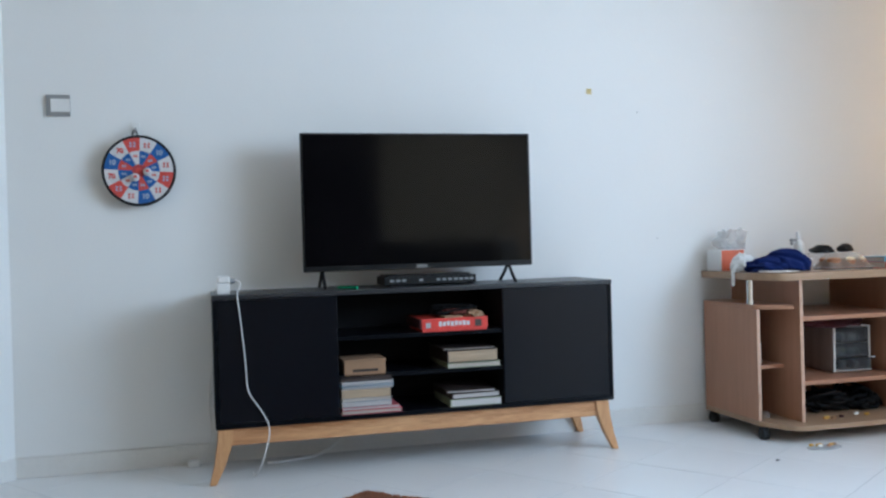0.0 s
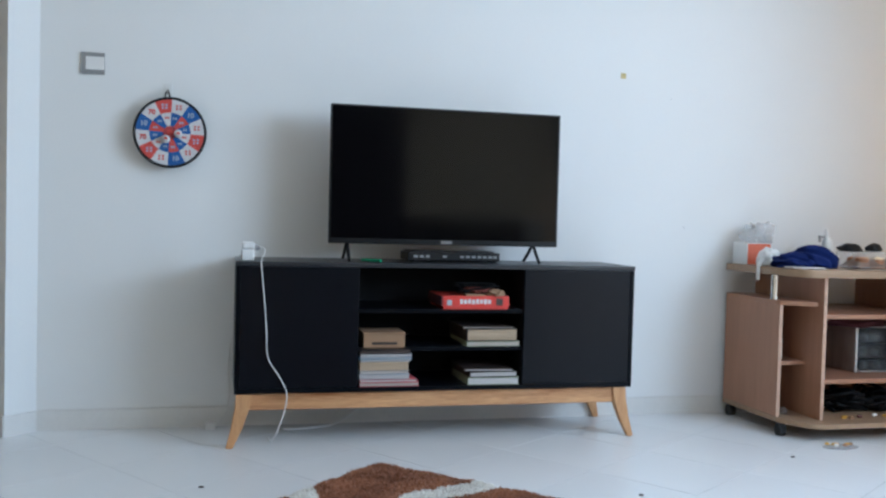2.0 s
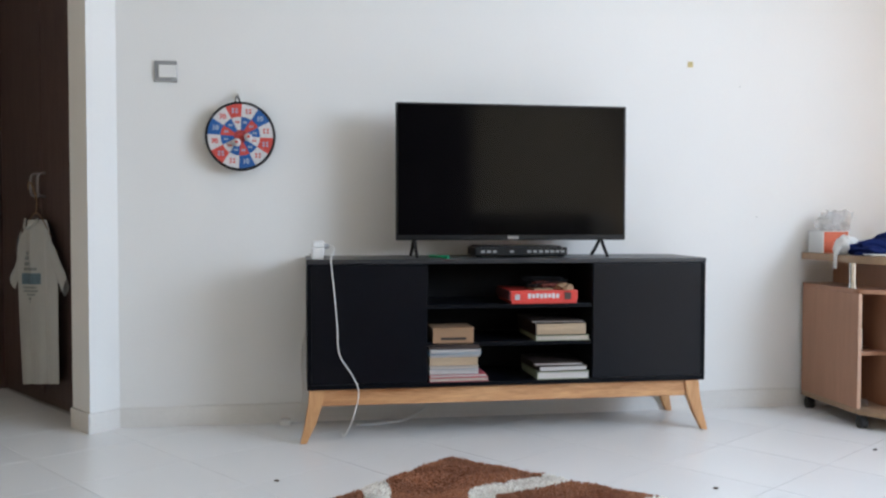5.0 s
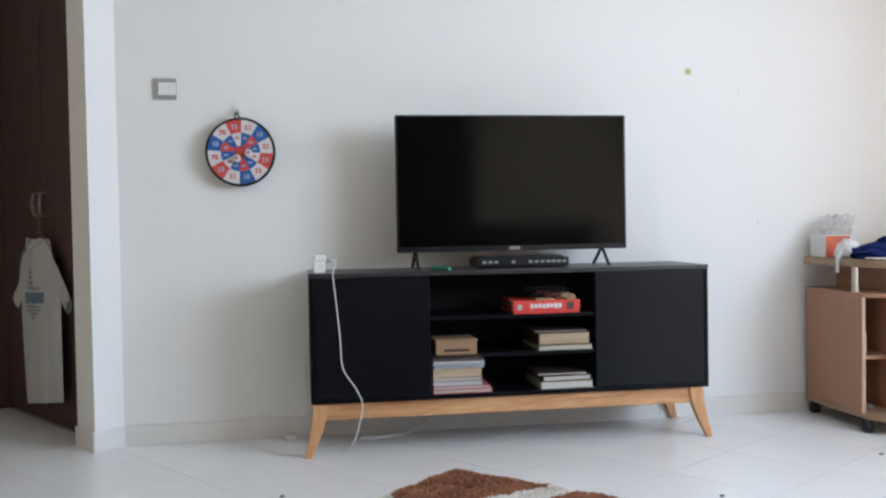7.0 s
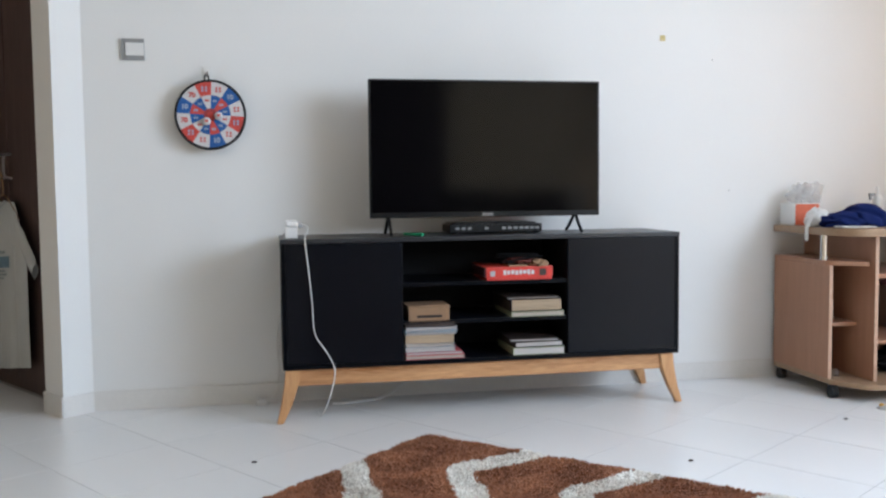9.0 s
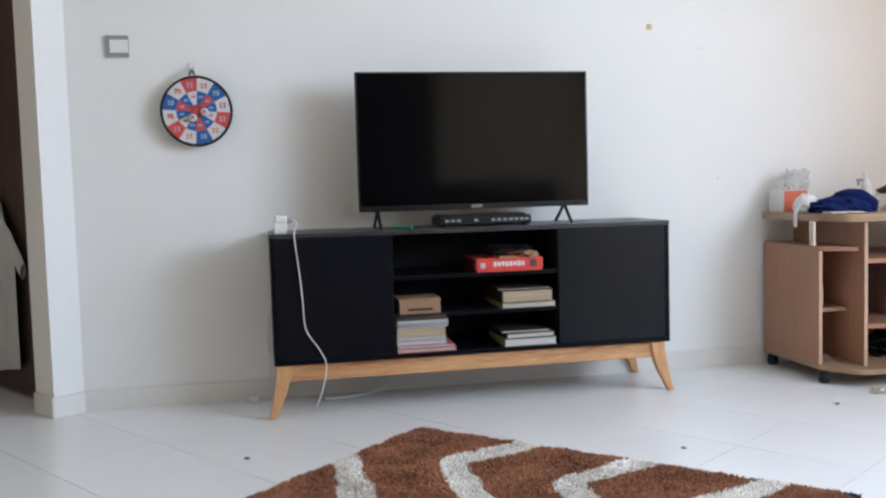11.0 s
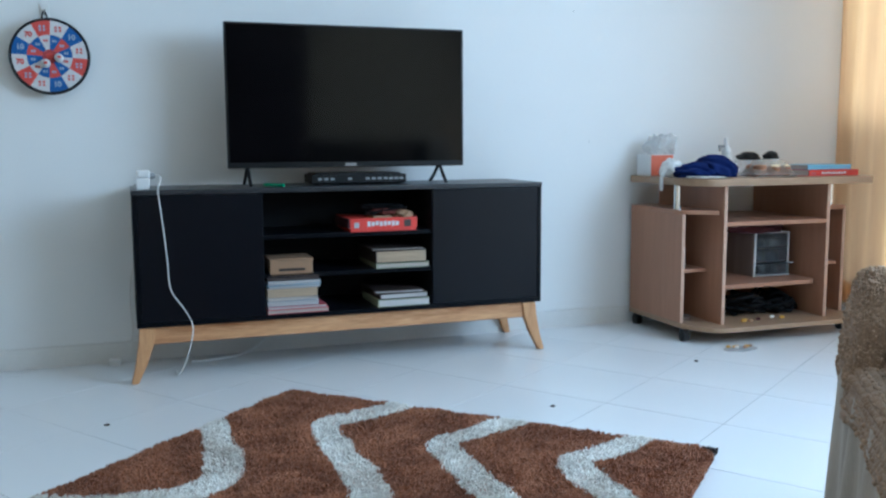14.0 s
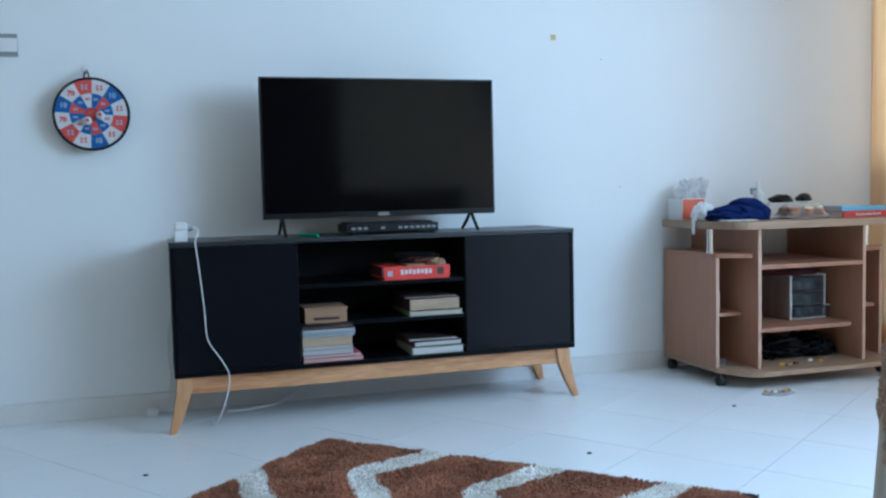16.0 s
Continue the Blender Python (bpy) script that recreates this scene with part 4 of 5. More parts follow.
for z0, z1, yo in ((D0 + 0.008, D0 + 0.062, -0.030), (D0 + 0.066, D0 + 0.130, -0.014), (D0 + 0.134, D1 - 0.008, -0.014)):
    d_ = part("drawer", box(DA + 0.010, DB - 0.010, DY + yo, DY + yo + 0.004, z0, z1, 0.0015), M_SMOKE, dr, "hazy clear plastic drawer front")
    part("drawer_floor", box(DA + 0.010, DB - 0.010, DY + yo + 0.005, -0.075, z0, z0 + 0.003), M_HAZY, d_)
    lot = {-0.030: (M_PLASTICK, M_GREYPL, M_PLASTICK, M_GREYPL)}.get(yo, (M_GREYPL, M_COVERGREEN, M_GREYPL, M_PLASTICK) if z0 < D0 + 0.1 else (M_GREYPL, M_PAPERW, M_PAPERW, M_GREYPL))
    for k, m_ in enumerate(lot):
        x, y = DA + 0.040 + 0.037 * k, DY + 0.025 + 0.02 * (k % 2)
        part("contents", crumple(x, y, z0 + 0.0035, 0.024, 0.022, 0.026, 2, 0.35, 2, x * 7), m_, d_, "small odds and ends", True)
    part("drawer_lip", box(DA + 0.010, DB - 0.010, DY + yo - 0.003, DY + yo - 0.0005, z0, z0 + 0.003, 0.001), M_WHITE if yo == -0.030 else M_SMOKE, d_)
part("drawer_rim", box(DB - 0.008, DB + 0.010, DY - 0.034, DY - 0.015, D0 + 0.060, D0 + 0.066, 0.001), M_WHITE, dr)
single("maroon_cloth", crumple(3.535, -0.25, D1 + 0.0005, 0.17, 0.14, 0.042, 4, 0.22, 2.2, 7), M_MAROON, "dark maroon folded cloth on the drawer box", "cloth", smooth=True)
rnd = random.Random(11)
for k, (cx, r0, n) in enumerate(((3.42, 0.17, 90), (3.61, 0.12, 60))):
    pts = []
    for i in range(n):
        a = i * 1.9 + rnd.random()
        pts.append((cx + r0 * rnd.random() * math.cos(a), -0.36 + 0.11 * rnd.random() * math.sin(a), 0.084 + 0.105 * rnd.random() * (1 - abs(math.cos(a)) * 0.5)))
    single("cable_tangle", tube(pts, 0.0075, 6, 5), M_CABLEK, "heap of tangled black cables on the trolley's base", "cable", "cable tangles", smooth=True)
for x, y, m_ in ((3.318, -0.525, M_YELLOW), (3.335, -0.512, M_YELLOW), (3.352, -0.532, M_KRAFT), (3.50, -0.49, M_WHITE), (3.535, -0.515, M_YELLOW), (3.405, -0.515, M_MAROON)):
    single("cable_plug", box(x - 0.010, x + 0.010, y - 0.006, y + 0.006, 0.0775, 0.088, 0.003), m_, "small coloured plug at the end of a cable", "plug", "cable plugs")
single("small_jar", taper((3.11, -0.40, 0.0775), (3.11, -0.40, 0.105), 0.014, 0.012, 14), M_CLEAR, "tiny clear jar on the lower side shelf", "jar")
single("folded_paper", prism([(3.06, -0.38), (3.12, -0.36), (3.10, -0.30)], 0.3125, 0.40, 0.001), M_PAPERW, "folded white paper on the side shelf", "paper")
single("small_packet", box(3.79, 3.84, -0.40, -0.34, 0.3125, 0.35, 0.006), M_PAPERW, "small white packet on the side shelf", "packet")

# things on the trolley's top
TT = 0.7165
tb = thing("tissue_box", 3.11, -0.1, TT, "white and orange tissue box with a tissue pulled out", "tissue box")
part("carton", box(3.050, 3.172, -0.165, -0.045, TT, TT + 0.098, 0.003), M_PAPERW, tb)
part("end_print", box(3.054, 3.170, -0.1672, -0.1652, TT + 0.002, TT + 0.096), M_ORANGE, tb, "orange printed panel")
part("tissue", crumple(3.12, -0.11, TT + 0.13, 0.035, 0.035, 0.045, 4, 0.6, 2.5, 2, flat=False), M_BAG, tb, "crumpled white tissue", True)
single("plastic_bag", crumple(3.140, -0.105, TT + 0.0985, 0.062, 0.050, 0.064, 5, 0.7, 1.9, 4), M_BAG, "thin crumpled white plastic bag on the tissue box", "bag", smooth=True)
wb = thing("white_face_cloth", 3.06, -0.30, TT, "limp white cloth hanging over the trolley's edge", "cloth")
part("heap", crumple(3.082, -0.285, TT, 0.040, 0.055, 0.056, 4, 0.35, 2.2, 4), M_PAPERW, wb, smooth=True)
part("corner", sheet(14, 6, lambda u, v: Vector((3.075 + 0.13 * u, -0.455 - 0.055 * u + 0.075 * (v - 0.5) * (1 - 0.6 * u), TT + 0.004 + 0.004 * math.sin(u * 9 + v * 4) ** 2)), thick=0.003), M_PAPERW, wb)
part("tail", sheet(16, 6, lambda u, v: Vector((3.045 - 0.022 * min(1, u * 3) + 0.003 * math.sin(v * 7), -0.305 + 0.030 * (v - 0.5) * (1 - 0.4 * u), TT + 0.035 - 0.095 * u)), thick=0.003), M_PAPERW, wb)


def folded_heap(x, y, sx, sy, sz, seed, turn, bm=None):
    """A cloth dropped in a heap, with sharp folds that run slantwise."""
    own = bmesh.new()
    bmesh.ops.create_icosphere(own, subdivisions=5, radius=1.0)
    for v in own.verts:
        p = v.co.copy()
        d = p.x * math.cos(turn) + p.z * math.sin(turn) + 0.5 * p.y + 0.35 * noise.noise(p * 1.4 + Vector((seed, 0, 0)))
        ridge = 1 - abs((d * 1.7 + seed) % 1.0 * 2 - 1)
        p *= 0.80 + 0.30 * ridge + 0.22 * noise.noise(p * 1.3 + Vector((0, seed, 0)))
        p.z = max(p.z, -0.30) + 0.30
        v.co = (x + p.x * sx, y + p.y * sy, TT + p.z * sz)
    return merge(bm, own)


bc = folded_heap(3.158, -0.370, 0.100, 0.078, 0.050, 0.3, 0.9)
folded_heap(3.270, -0.345, 0.103, 0.095, 0.076, 1.6, 0.7, bc)
single("blue_cloth", bc, M_NAVY, "crumpled royal blue cotton cloth on the trolley", "cloth", smooth=True)
sp = thing("spray_bottle", 3.458, -0.18, TT, "white spray bottle with a slim tapered neck and trigger", "bottle")
part("bottle_body", taper((3.458, -0.18, TT), (3.458, -0.18, TT + 0.110), 0.026, 0.024, 24), M_WHITE, sp, smooth=False)
part("shoulder", taper((3.458, -0.18, TT + 0.1105), (3.456, -0.18, TT + 0.132), 0.024, 0.013, 24), M_WHITE, sp, smooth=False)
part("cap", taper((3.455, -0.18, TT + 0.1325), (3.452, -0.18, TT + 0.172), 0.012, 0.008, 20), M_WHITE, sp, smooth=False)
tg = box(3.412, 3.441, -0.187, -0.173, TT + 0.128, TT + 0.141, 0.003)
box(3.414, 3.424, -0.185, -0.175, TT + 0.110, TT + 0.128, 0.002, bm=tg)
part("trigger", tg, M_GREYPL, sp, "pale grey trigger")


def tub(name, x, y, r, h, label, fill, lid):
    root = thing(name, x, y, TT, label, "food tub", "tubs on the trolley")
    part("tub", taper((x, y, TT), (x, y, TT + h), r * 0.86, r, 24), M_CLEAR if not fill else M_WHITE, root, smooth=False)
    part("contents", crumple(x, y, TT + h + 0.0005, r * 0.85, r * 0.85, 0.028, 3, 0.25, 2.0, x), lid, root, "dark contents", True)


tub("food_tub", 3.565, -0.20, 0.060, 0.070, "low clear tub with dark lumps inside", False, M_PLASTICK)
tub("food_tub", 3.695, -0.20, 0.040, 0.072, "small white tub with a dark top", True, M_PLASTICK)
cc = thing("cake_tray", 3.50, -0.42, TT, "clear plastic tray holding small brown cakes", "cake tray")
part("tray", box(3.400, 3.612, -0.485, -0.355, TT, TT + 0.006, 0.003), M_CLEAR, cc)
for x, y in ((3.440, -0.448), (3.508, -0.455), (3.570, -0.448), (3.443, -0.390), (3.510, -0.392), (3.570, -0.392)):
    cu = part("cake", taper((x, y, TT + 0.0065), (x, y, TT + 0.042), 0.026, 0.031, 16), M_MUFFIN, cc, smooth=False)
    part("cake_top", crumple(x, y, TT + 0.0422, 0.029, 0.029, 0.010, 2, 0.1), M_MUFFIN if x < 3.46 else M_CAKE, cu, smooth=True)
lid = sheet(16, 12, lambda u, v: Vector((3.395 + 0.222 * u, -0.490 + 0.140 * v, TT + 0.012 + 0.060 * min(1.0, 5 * min(u, 1 - u)) * min(1.0, 4 * min(v, 1 - v)) + 0.002 * math.sin(u * 30))))
part("lid", lid, M_FILM, cc, "clear domed lid", True)
part("lid_rim", tube([(3.395, -0.490, TT + 0.012), (3.617, -0.490, TT + 0.012), (3.617, -0.350, TT + 0.012), (3.395, -0.350, TT + 0.012), (3.395, -0.490, TT + 0.012)], 0.0022, 6, 1), M_BAG, cc)
single("paper_sheet", box(3.69, 3.86, -0.36, -0.18, TT, TT + 0.035, 0.002), M_PAPERW, "stack of loose white paper on the trolley", "paper")
pb = book("picture_book", 3.665, 3.945, -0.500, -0.30, TT, TT + 0.028, M_RED, "large red picture book on the trolley", 0, "books on the trolley")
part("spine", box(3.665, 3.945, -0.5025, -0.4965, TT + 0.0005, TT + 0.0275, 0.001), M_RED, pb)
for k in range(9):
    part("spine_bar", box(3.735 + 0.0155 * k, 3.746 + 0.0155 * k, -0.5045, -0.5028, TT + 0.009, TT + 0.019 - 0.002 * (k % 2)), M_WHITEFELT, pb, "pale printed bar")
part("spine_bar", box(3.676, 3.70, -0.5045, -0.5028, TT + 0.007, TT + 0.017), M_COVERPINK, pb, "pale printed mark")
pb = book("picture_book", 3.675, 3.920, -0.480, -0.31, TT + 0.0286, TT + 0.050, M_COVERBLUE, "large light blue picture book on a red one", 0, "books on the trolley")
part("spine", box(3.675, 3.920, -0.4825, -0.4765, TT + 0.029, TT + 0.0495, 0.001), M_COVERBLUE, pb)

# ---- small things on the floor ----
tr = thing("sweet_packet", 3.17, -0.72, 0, "clear packet with a few coloured sweets on the floor", "packet")
part("wrapper", crumple(3.175, -0.70, 0.0, 0.075, 0.035, 0.010, 3, 0.2, 2.5, 3), M_BAG, tr, smooth=True)
rnd = random.Random(3)
for m_ in (M_YELLOW, M_YELLOW, M_MUFFIN, M_YELLOW, M_WHITE, M_KRAFT, M_YELLOW):
    x, y = 3.17 + rnd.uniform(-0.05, 0.05), -0.70 + rnd.uniform(-0.02, 0.02)
    part("sweet", crumple(x, y, 0.012, 0.010, 0.009, 0.007, 2, 0.15, 2, x), m_, tr, smooth=True)
for x, y in ((2.880, -0.807), (2.065, -1.173), (0.660, -0.874)):
    single("crumb", crumple(x, y, 0.0, 0.009, 0.006, 0.004, 2, 0.3, 2, x), M_DIRT, "small dark crumb on the pale floor tiles", "crumb", "crumbs on the floor", smooth=True)

# ---- rug ----
P0, RU, RV = Vector((1.262, -0.742, 0)), Vector((0.704, -0.710, 0)), Vector((-0.710, -0.704, 0))
RL, RW = 1.45, 2.1
rug = thing("rug", 1.0, -2.0, 0, "brown shaggy rug with cream zigzag stripes on the tiles", "rug")
WAVE = ((0.0, 0.012), (0.02, 0.0), (0.10, -0.025), (0.20, -0.072), (0.27, -0.112), (0.345, -0.060), (0.44, 0.034), (0.54, 0.142), (0.65, 0.255), (0.72, 0.312), (0.80, 0.353), (0.865, 0.358), (0.915, 0.338), (0.96, 0.28), (1.01, 0.20), (1.06, 0.09), (1.20, -0.072), (1.27, -0.11), (1.34, -0.06), (1.60, 0.20), (1.83, 0.355), (2.08, 0.0))


def wave(t):
    acc = 0.0
    for o in (-0.03, -0.015, 0.0, 0.015, 0.03):
        q = min(max(t + o, 0.0), 2.07)
        for (ta, sa), (tb_, sb) in zip(WAVE, WAVE[1:]):
            if q <= tb_:
                acc += sa + (sb - sa) * (q - ta) / (tb_ - ta)
                break
    return acc / 5


def striped(s, t):
    if s < 0.16 and t < 0.30:
        return False
    w = 0.5 * (0.096 + 0.008 * math.sin(t * 9 + s * 3))
    slope = (wave(t + 0.02) - wave(t - 0.02)) / 0.04
    w *= min(1.48, math.sqrt(1 + slope * slope))
    d = s - 0.436 - wave(t)
    # the first stripe lies a little wider of the next than the others do
    return abs(d + 0.395 + 0.055) < w or (d > -0.2 and abs((d + 0.1975 + 3.95) % 0.395 - 0.1975) < w)


def in_rug(s, t):
    r = 0.03
    if not (0 < s < RL and 0 < t < RW):
        return False
    if s < r and t < r:
        return (s - r) ** 2 + (t - r) ** 2 < r * r
    return True


ol = rounded([(0.014, 0.014), (RL - 0.014, 0.014), (RL - 0.014, RW - 0.014), (0.014, RW - 0.014)], (0.04, 0.02, 0.06, 0.06))
bm = prism([tuple((P0 + RU * s + RV * t).xy) for s, t in ol], 0.0, 0.019)
part("backing", bm, M_RUGB, rug)
rs = np.random.RandomState(4)
tufts = {"brown": ([], []), "cream": ([], []), "dark": ([], [])}
for step, t0, t1 in ((0.0048, 0.0, 1.25), (0.013, 1.25, RW)):
  for i in range(int(RL / step)):
    for j in range(int((t1 - t0) / step)):
        s, t = (i + rs.uniform(-0.1, 1.1)) * step, t0 + (j + rs.uniform(-0.1, 1.1)) * step
        if not in_rug(s, t):
            continue
        # Tufts close to the corner at RL, 0 get the dark yarn.
        vs, fs = tufts["dark" if math.hypot(RL - s, t) < 0.030 + 0.02 * rs.rand() else "cream" if striped(s + rs.uniform(-0.005, 0.005), t + rs.uniform(-0.005, 0.005)) else "brown"]
        p = P0 + RU * s + RV * t
        h = 0.025 + 0.004 * rs.rand() + 0.004 * noise.noise((s * 9, t * 9, 0)) + 0.003 * noise.noise((s * 40, t * 40, 3))
        drift = 6.28 * noise.noise((s * 5, t * 5, 7)) + 1.5 * noise.noise((s * 22, t * 22, 2))
        bend = 0.003 + 0.006 * rs.rand()
        lean = (bend * math.cos(drift) + rs.uniform(-0.004, 0.004), bend * math.sin(drift) + rs.uniform(-0.004, 0.004))
        w, a = step * (0.55 + 0.25 * rs.rand()), rs.uniform(0, 6.28)
        n = len(vs)
        for k in range(3):
            vs.append((p.x + w * math.cos(a + k * 2.09), p.y + w * math.sin(a + k * 2.09), 0.014))
        for k in range(3):
            vs.append((p.x + lean[0] + 0.6 * w * math.cos(a + k * 2.09), p.y + lean[1] + 0.6 * w * math.sin(a + k * 2.09), h))
        for k in range(3):
            fs.append((n + k, n + (k + 1) % 3, n + 3 + (k + 1) % 3, n + 3 + k))
        fs.append((n + 3, n + 4, n + 5))
for tone, (vs, fs) in tufts.items():
    me = bpy.data.meshes.new("pile")
    me.from_pydata(vs, [], fs)
    me.materials.append({"brown": M_RUGB, "cream": M_RUGW, "dark": M_RUGK}[tone])
    tagged(part(tone + "_pile", me, None, rug, {"brown": "brown shaggy pile", "cream": "cream shaggy stripes", "dark": "dark tufts at one corner"}[tone]), kind="stuff")

# ---- sofa with a knitted throw ----
SA, SQ, SP = Vector((2.095, -2.454, 0)), Vector((0.576, 0.817, 0)), Vector((0.817, -0.576, 0))


def sofa_at(p, q, z):
    v = SA + SP * p + SQ * q
    return Vector((v.x, v.y, z))


SM = Matrix(((SP.x, SQ.x, 0, SA.x), (SP.y, SQ.y, 0, SA.y), (0, 0, 1, 0), (0, 0, 0, 1)))
sofa = thing("sofa", *sofa_at(0.4, -0.4, 0), "low sofa in a pale loose cover with a beige knitted throw", "sofa")
part("seat_base", box(0.05, 0.85, -1.0, 0.0, 0.03, 0.36, 0.03, m=SM), M_SKIRT, sofa)
# Unseen backrest, height raised so that it shades the floor in front.
part("backrest", box(0.62, 0.92, -1.0, 0.22, 0.361, 0.90, 0.06, 3, m=SM), M_SKIRT, sofa)
part("far_arm", box(0.022, 0.88, 0.004, 0.205, 0.03, 0.43, 0.02, 3, m=SM), M_SKIRT, sofa)


def skirt(u, v):
    q = -1.0 + 1.215 * u
    top = 0.385 + 0.050 * min(1.0, max(0.0, (q + 0.04) / 0.08))
    z = top - (top - 0.005) * v
    fold = (0.012 * math.sin(q * 31 + math.sin(q * 9)) + 0.010 * math.sin(q * 67 + 1)) * (0.15 + v)
    return sofa_at(0.006 - 0.014 * v ** 0.5 + fold, q, z)


part("front_cover", sheet(160, 24, skirt, thick=0.004), M_SKIRT, sofa, "pale hanging cover in soft folds", True)
part("side_cover", sheet(60, 24, lambda u, v: sofa_at(0.006 - 0.014 * v ** 0.5 + 0.8 * u, 0.216 + 0.010 * v + 0.01 * math.sin(u * 30) * v, 0.415 - 0.410 * v), thick=0.004), M_SKIRT, sofa, "", True)


def knit(s, q):
    """Relief of rows of plump stitches; s across the rows, q along them."""
    row = s / 0.021 + 0.35 * noise.noise((s * 7, q * 7, 1.0))
    k = math.floor(row)
    f = row - k - 0.5
    bead = abs(math.sin((q + 0.5 * (k % 2) * 0.017 + abs(f) * 0.01 + 0.004 * noise.noise((q * 20, k, 0))) * math.pi / 0.017))
    plump = 0.65 + 0.5 * noise.noise((s * 16, q * 11, 4.0))
    return max(0.0, 1 - (2 * f) ** 2) * (0.4 + 0.6 * bead) * 0.0125 * plump + 0.004 * noise.noise((s * 70, q * 70, 0))


def throw_seat(u, v):
    q, s = -1.0 + 1.10 * u, 0.62 * v
    low = 0.405 - 0.09 - 0.03 * noise.noise((q * 4, 0, 0))
    if s < 0.09:
        return sofa_at(-0.008 - 0.5 * knit(s, q) + 0.010 * s / 0.09, q, low + (0.4 - low) * s / 0.09)
    if s < 0.14:
        a = (s - 0.09) / 0.05 * math.pi / 2
        r = 0.030 + knit(s, q)
        return sofa_at(0.032 - r * math.cos(a), q, 0.400 + r * math.sin(a))
    return sofa_at(0.032 + (s - 0.14), q, 0.430 + knit(s, q) + 0.015 * math.sin(min(1, (s - 0.14) / 0.4) * 3.14))


part("seat_throw", sheet(520, 220, throw_seat), M_KNIT, sofa, "chunky beige knitted throw with ribs", True)


def throw_arm(u, v):
    """A rounded hump over the arm; u round it, v back along it."""
    a = math.pi * (1.5 * u - 0.25)
    p = 0.88 * v ** 1.8
    k = math.sqrt(max(0.0, 1 - (1 - min(1.0, p / 0.055)) ** 2))
    rq, rz = 0.116 * (0.25 + 0.75 * k) * min(1, 8 * k), 0.205 * k
    x = Vector((-0.010 + p, 0.110 - rq * math.cos(a), 0.41 + rz * math.sin(a) - 0.10 * max(0, p - 0.10)))
    wob = 0.016 * noise.noise(x * 9) + 0.011 * noise.noise(x * 26 + Vector((3, 0, 0))) + 0.008 * abs(noise.noise(x * 60)) + 0.005 * noise.noise(x * 130)
    out = Vector((-0.8 * (1 - k), -math.cos(a) * k, math.sin(a) * k))
    x += out * wob
    return sofa_at(x.x, x.y, x.z)


part("arm_throw", sheet(220, 260, throw_arm), M_KNIT, sofa, "beige knitted throw bunched over the arm", True)



def loops(name, f, nu, nv, r, seed, keep=lambda u, v: True):
    """Plump yarn loops that stand on a sheet, in uneven rows."""
    rr = random.Random(seed)
    vs, fs = [], []
    for i in range(nu):
        for j in range(nv):
            u, v = (i + 0.5 * (j % 2) + rr.uniform(-0.3, 0.3)) / nu, (j + 0.5 + rr.uniform(-0.13, 0.13)) / nv
            if not (0.01 < u < 0.99 and 0.01 < v < 0.99) or not keep(u, v):
                continue
            p = f(u, v)
            du, dv = f(u + 0.004, v) - p, f(u, v + 0.004) - p
            n = du.cross(dv)
            if n.length < 1e-12 or du.length < 1e-9:
                continue
            n.normalize()
            if n.z < -0.2:
                n = -n
            a = du.normalized()
            b = n.cross(a)
            turn = rr.uniform(-0.7, 0.7)
            a, b = a * math.cos(turn) + b * math.sin(turn), b * math.cos(turn) - a * math.sin(turn)
            k = r * rr.uniform(0.7, 1.25)
            c = p + n * k * 0.35
            o = len(vs)
            vs += [c + a * k * 1.5, c + b * k, c - a * k * 1.5, c - b * k, c + n * k * 1.1, c - n * k]
            fs += [(o, o + 1, o + 4), (o + 1, o + 2, o + 4), (o + 2, o + 3, o + 4), (o + 3, o, o + 4), (o + 1, o, o + 5), (o + 2, o + 1, o + 5), (o + 3, o + 2, o + 5), (o, o + 3, o + 5)]
    me = bpy.data.meshes.new(name)
    me.from_pydata([tuple(v) for v in vs], [], fs)
    me.materials.append(M_LOOP)
    me.shade_smooth()
    return tagged(part(name, me, None, sofa, "plump beige yarn loops"), kind="stuff")


loops("seat_yarn", throw_seat, 150, 32, 0.0050, 5)
loops("arm_yarn", throw_arm, 110, 80, 0.0032, 8)

# things on the seat
single("grey_bag", crumple(*sofa_at(0.114, -0.064, 0.446), 0.062, 0.050, 0.058, 4, 0.22, 1.6, 6), surface("pale_grey_polythene", (0.38, 0.39, 0.44), 0.35, coarse=10, vary=0.1, bump=0.1), "pale grey crumpled bag on the knitted throw", "bag", smooth=True)
bw = thing("white_bowl", *sofa_at(0.110, -0.205, 0.447), "shallow white plastic bowl on the knitted throw", "bowl")
c0 = sofa_at(0.110, -0.205, 0.447)
bm = bmesh.new()
prof = ((0.0, 0.0), (0.045, 0.0), (0.062, 0.012), (0.078, 0.040), (0.084, 0.042), (0.080, 0.036), (0.064, 0.010), (0.045, 0.005), (0.0, 0.004))
rings = [[bm.verts.new((c0.x + 0.85 * r * math.cos(k * math.pi / 16), c0.y + 0.85 * r * math.sin(k * math.pi / 16), c0.z + z)) for k in range(32)] for r, z in prof[1:-1]]
for ra, rb in zip(rings, rings[1:]):
    for k in range(32):
        bm.faces.new((ra[k], ra[(k + 1) % 32], rb[(k + 1) % 32], rb[k]))
bm.faces.new(rings[0][::-1])
bm.faces.new(rings[-1])
part("shell", bm, surface("dull_white_plastic", (0.55, 0.55, 0.56), 0.4, vary=0.04, bump=0.01), bw, smooth=True)


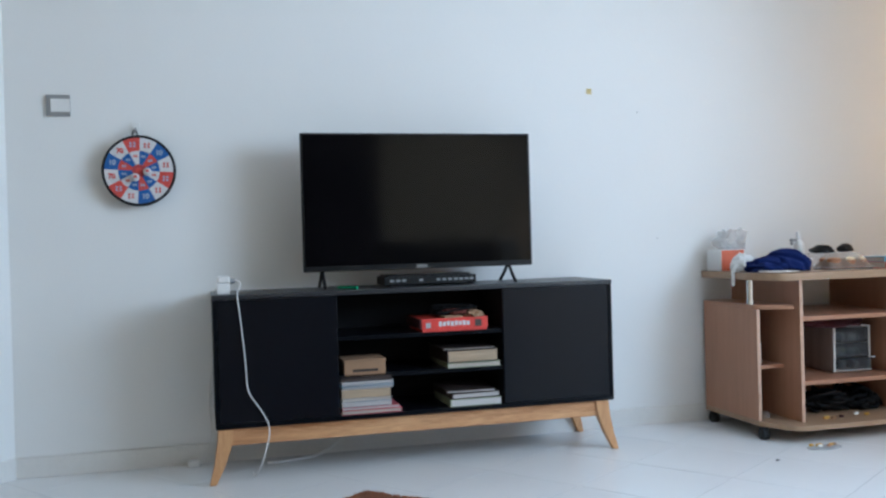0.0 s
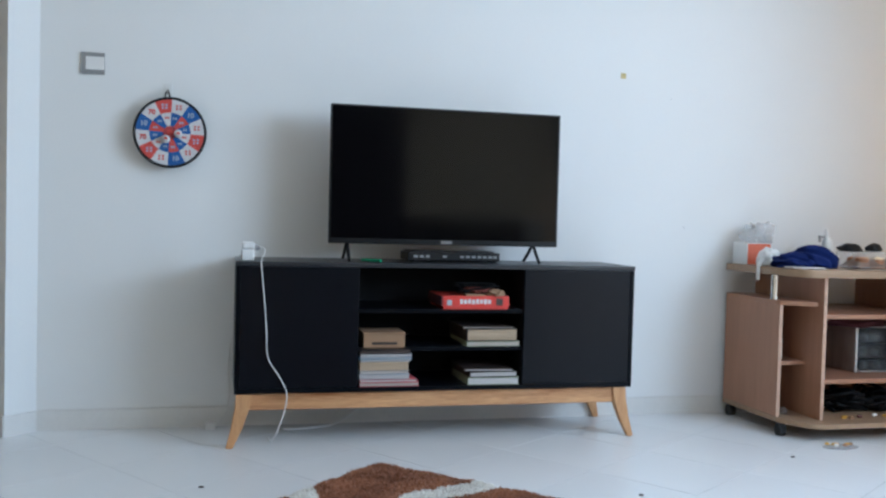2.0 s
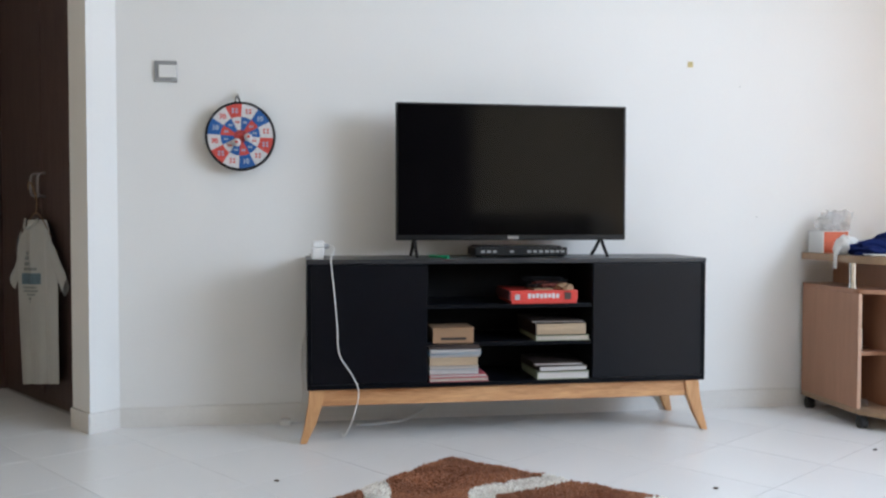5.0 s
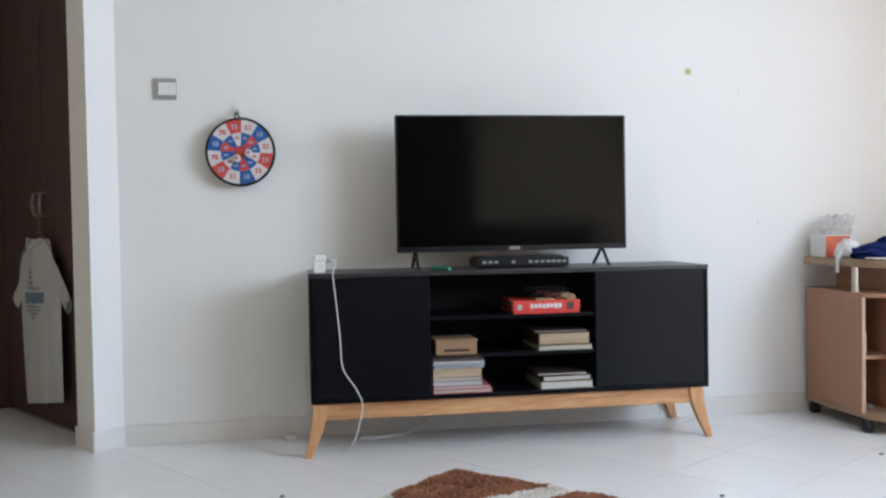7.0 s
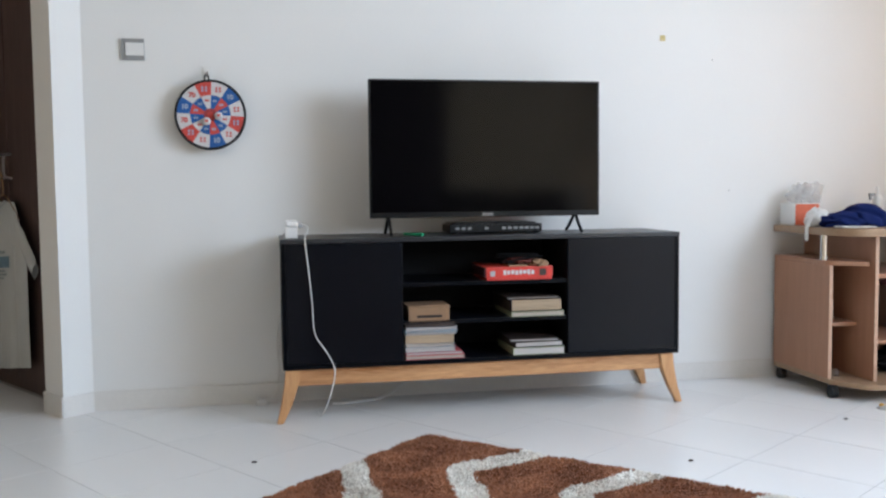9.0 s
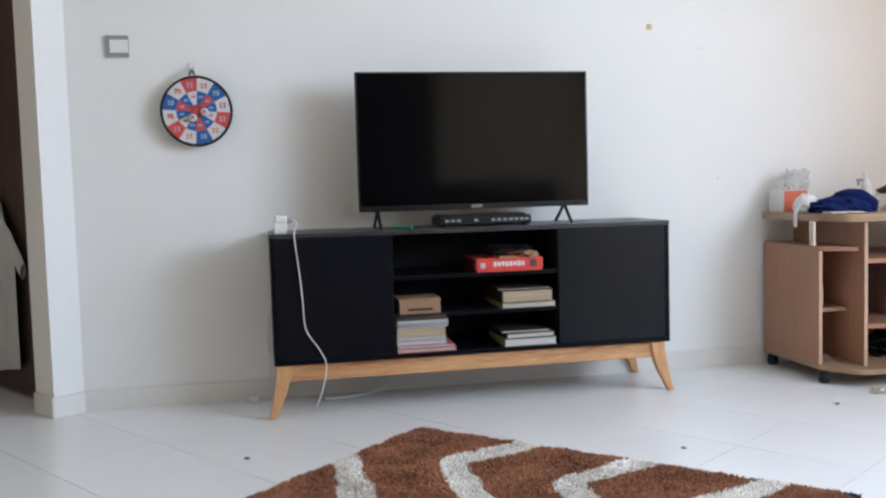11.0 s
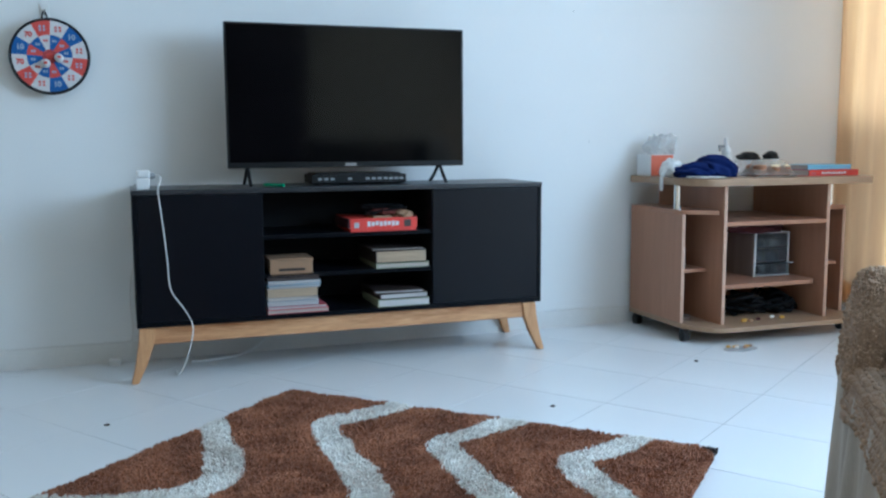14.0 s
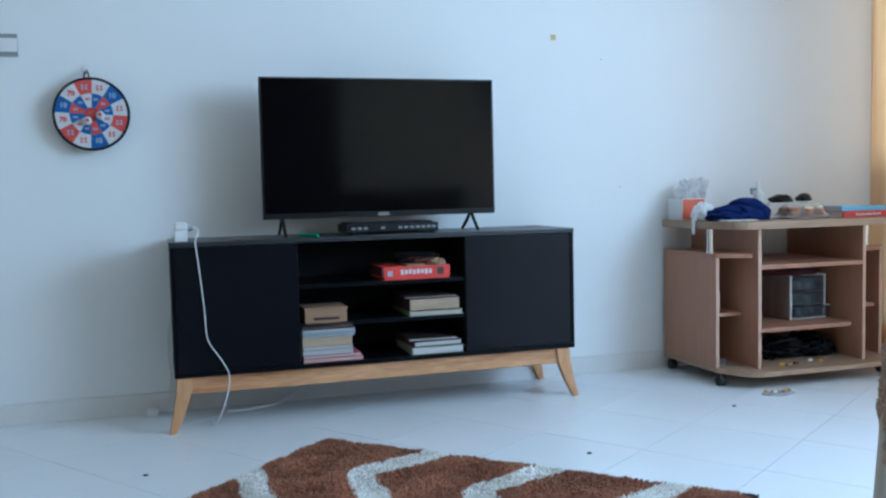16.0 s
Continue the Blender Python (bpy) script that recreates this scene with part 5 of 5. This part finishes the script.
# ---- curtains ----
def curtain(name, label, y0, y1, x, z0, z1, waves, depth, mat_, flare=0.0):
    root = thing(name, x, (y0 + y1) / 2, z0, label, "curtain")

    def f(u, v):
        ph = u * waves * 2 * math.pi
        y = y0 + (y1 - y0) * u + 0.012 * math.sin(ph * 0.5 + 1) + flare * v * (u - 0.5)
        return Vector((x + depth * math.sin(ph) * (0.6 + 0.4 * v) + 0.010 * math.sin(ph * 2.3 + v * 3) - 0.03 * v * abs(flare), y, z1 + (z0 - z1) * v))

    part("drape", sheet(int(60 * max(1, waves / 2)), 24, f), mat_, root, smooth=True)
    part("hem", sheet(int(60 * max(1, waves / 2)), 2, lambda u, v: f(u, 0.955 + 0.045 * v) - Vector((0.004, 0, 0))), mat_, root, "doubled hem", True)
    return root


# Its unseen length past the grey curtain is added for warm glow.
curtain("beige_curtain", "translucent golden beige curtain glowing in front of the window", -0.005, -1.35, 4.262, 0.04, 2.40, 5.0, 0.014, M_CURTB)
curtain("beige_lining", "long pale beige lining behind the golden curtain", -0.008, -0.50, 4.312, 0.02, 2.40, 2.3, 0.008, M_NET)
curtain("grey_curtain", "dark grey brown curtain drawn aside at the window", -0.475, -0.73, 4.215, 0.03, 2.40, 4.0, 0.028, M_CURTG, 0.05)
rod = thing("curtain_rod", 4.24, -2.4, 2.42, "slim metal curtain rod over the window", "curtain rod")
part("pole", taper((4.24, -0.01, 2.42), (4.24, -4.85, 2.42), 0.012, 0.012, 12), M_GREYMET, rod)
for y in (-0.25, -2.4, -4.6):
    part("bracket", tube([(4.339, y, 2.44), (4.30, y, 2.44), (4.24, y, 2.433)], 0.006), M_GREYMET, rod)

# ---- floor tiles ----
T = 0.402
me = finish(box(-T / 2 + 0.0012, T / 2 - 0.0012, -T / 2 + 0.0012, T / 2 - 0.0012, -0.010, 0.0), "tile", M_TILE)
spots = []
for i in range(-14, 20):
    for j in range(-20, 16):
        c = grid(2.675 + (i - 6 + 0.5) * T, 1.155 + (j + 0.5) * T)
        passage = -1.5 < 0.581 * c.x - 0.814 * c.y < 0.2 and -1.8 < 0.814 * c.x + 0.581 * c.y < 0.1
        if (-2.3 < c.x < 4.55 and -5.4 < c.y < 0.22) or passage:
            spots.append(((c - Vector((1.6, -1.6, 0))).length, c))
rest = bmesh.new()
for k, (far, c) in enumerate(sorted(spots, key=lambda q: q[0])):
    place = Matrix.Translation(c) @ GRIDM
    if k < 290 and -1.78 < c.x < 4.05 and c.y > -4.9:
        ob = new("tile", me)
        ob.matrix_basis = place
        ob.parent = floor
        continue
    own = box(-T / 2 + 0.0012, T / 2 - 0.0012, -T / 2 + 0.0012, T / 2 - 0.0012, -0.010, 0.0, m=place)
    for co, no in (((4.338, 0, 0), (1, 0, 0)), ((0, -5.2, 0), (0, -1, 0)), ((-2.08, 0, 0), (-1, 0, 0))):
        bmesh.ops.bisect_plane(own, geom=own.verts[:] + own.edges[:] + own.faces[:], plane_co=co, plane_no=no, clear_outer=True)
    merge(rest, own)
tagged(part("cut_tile", rest, M_TILE, floor, "pale tiles along the far walls"), kind="stuff")
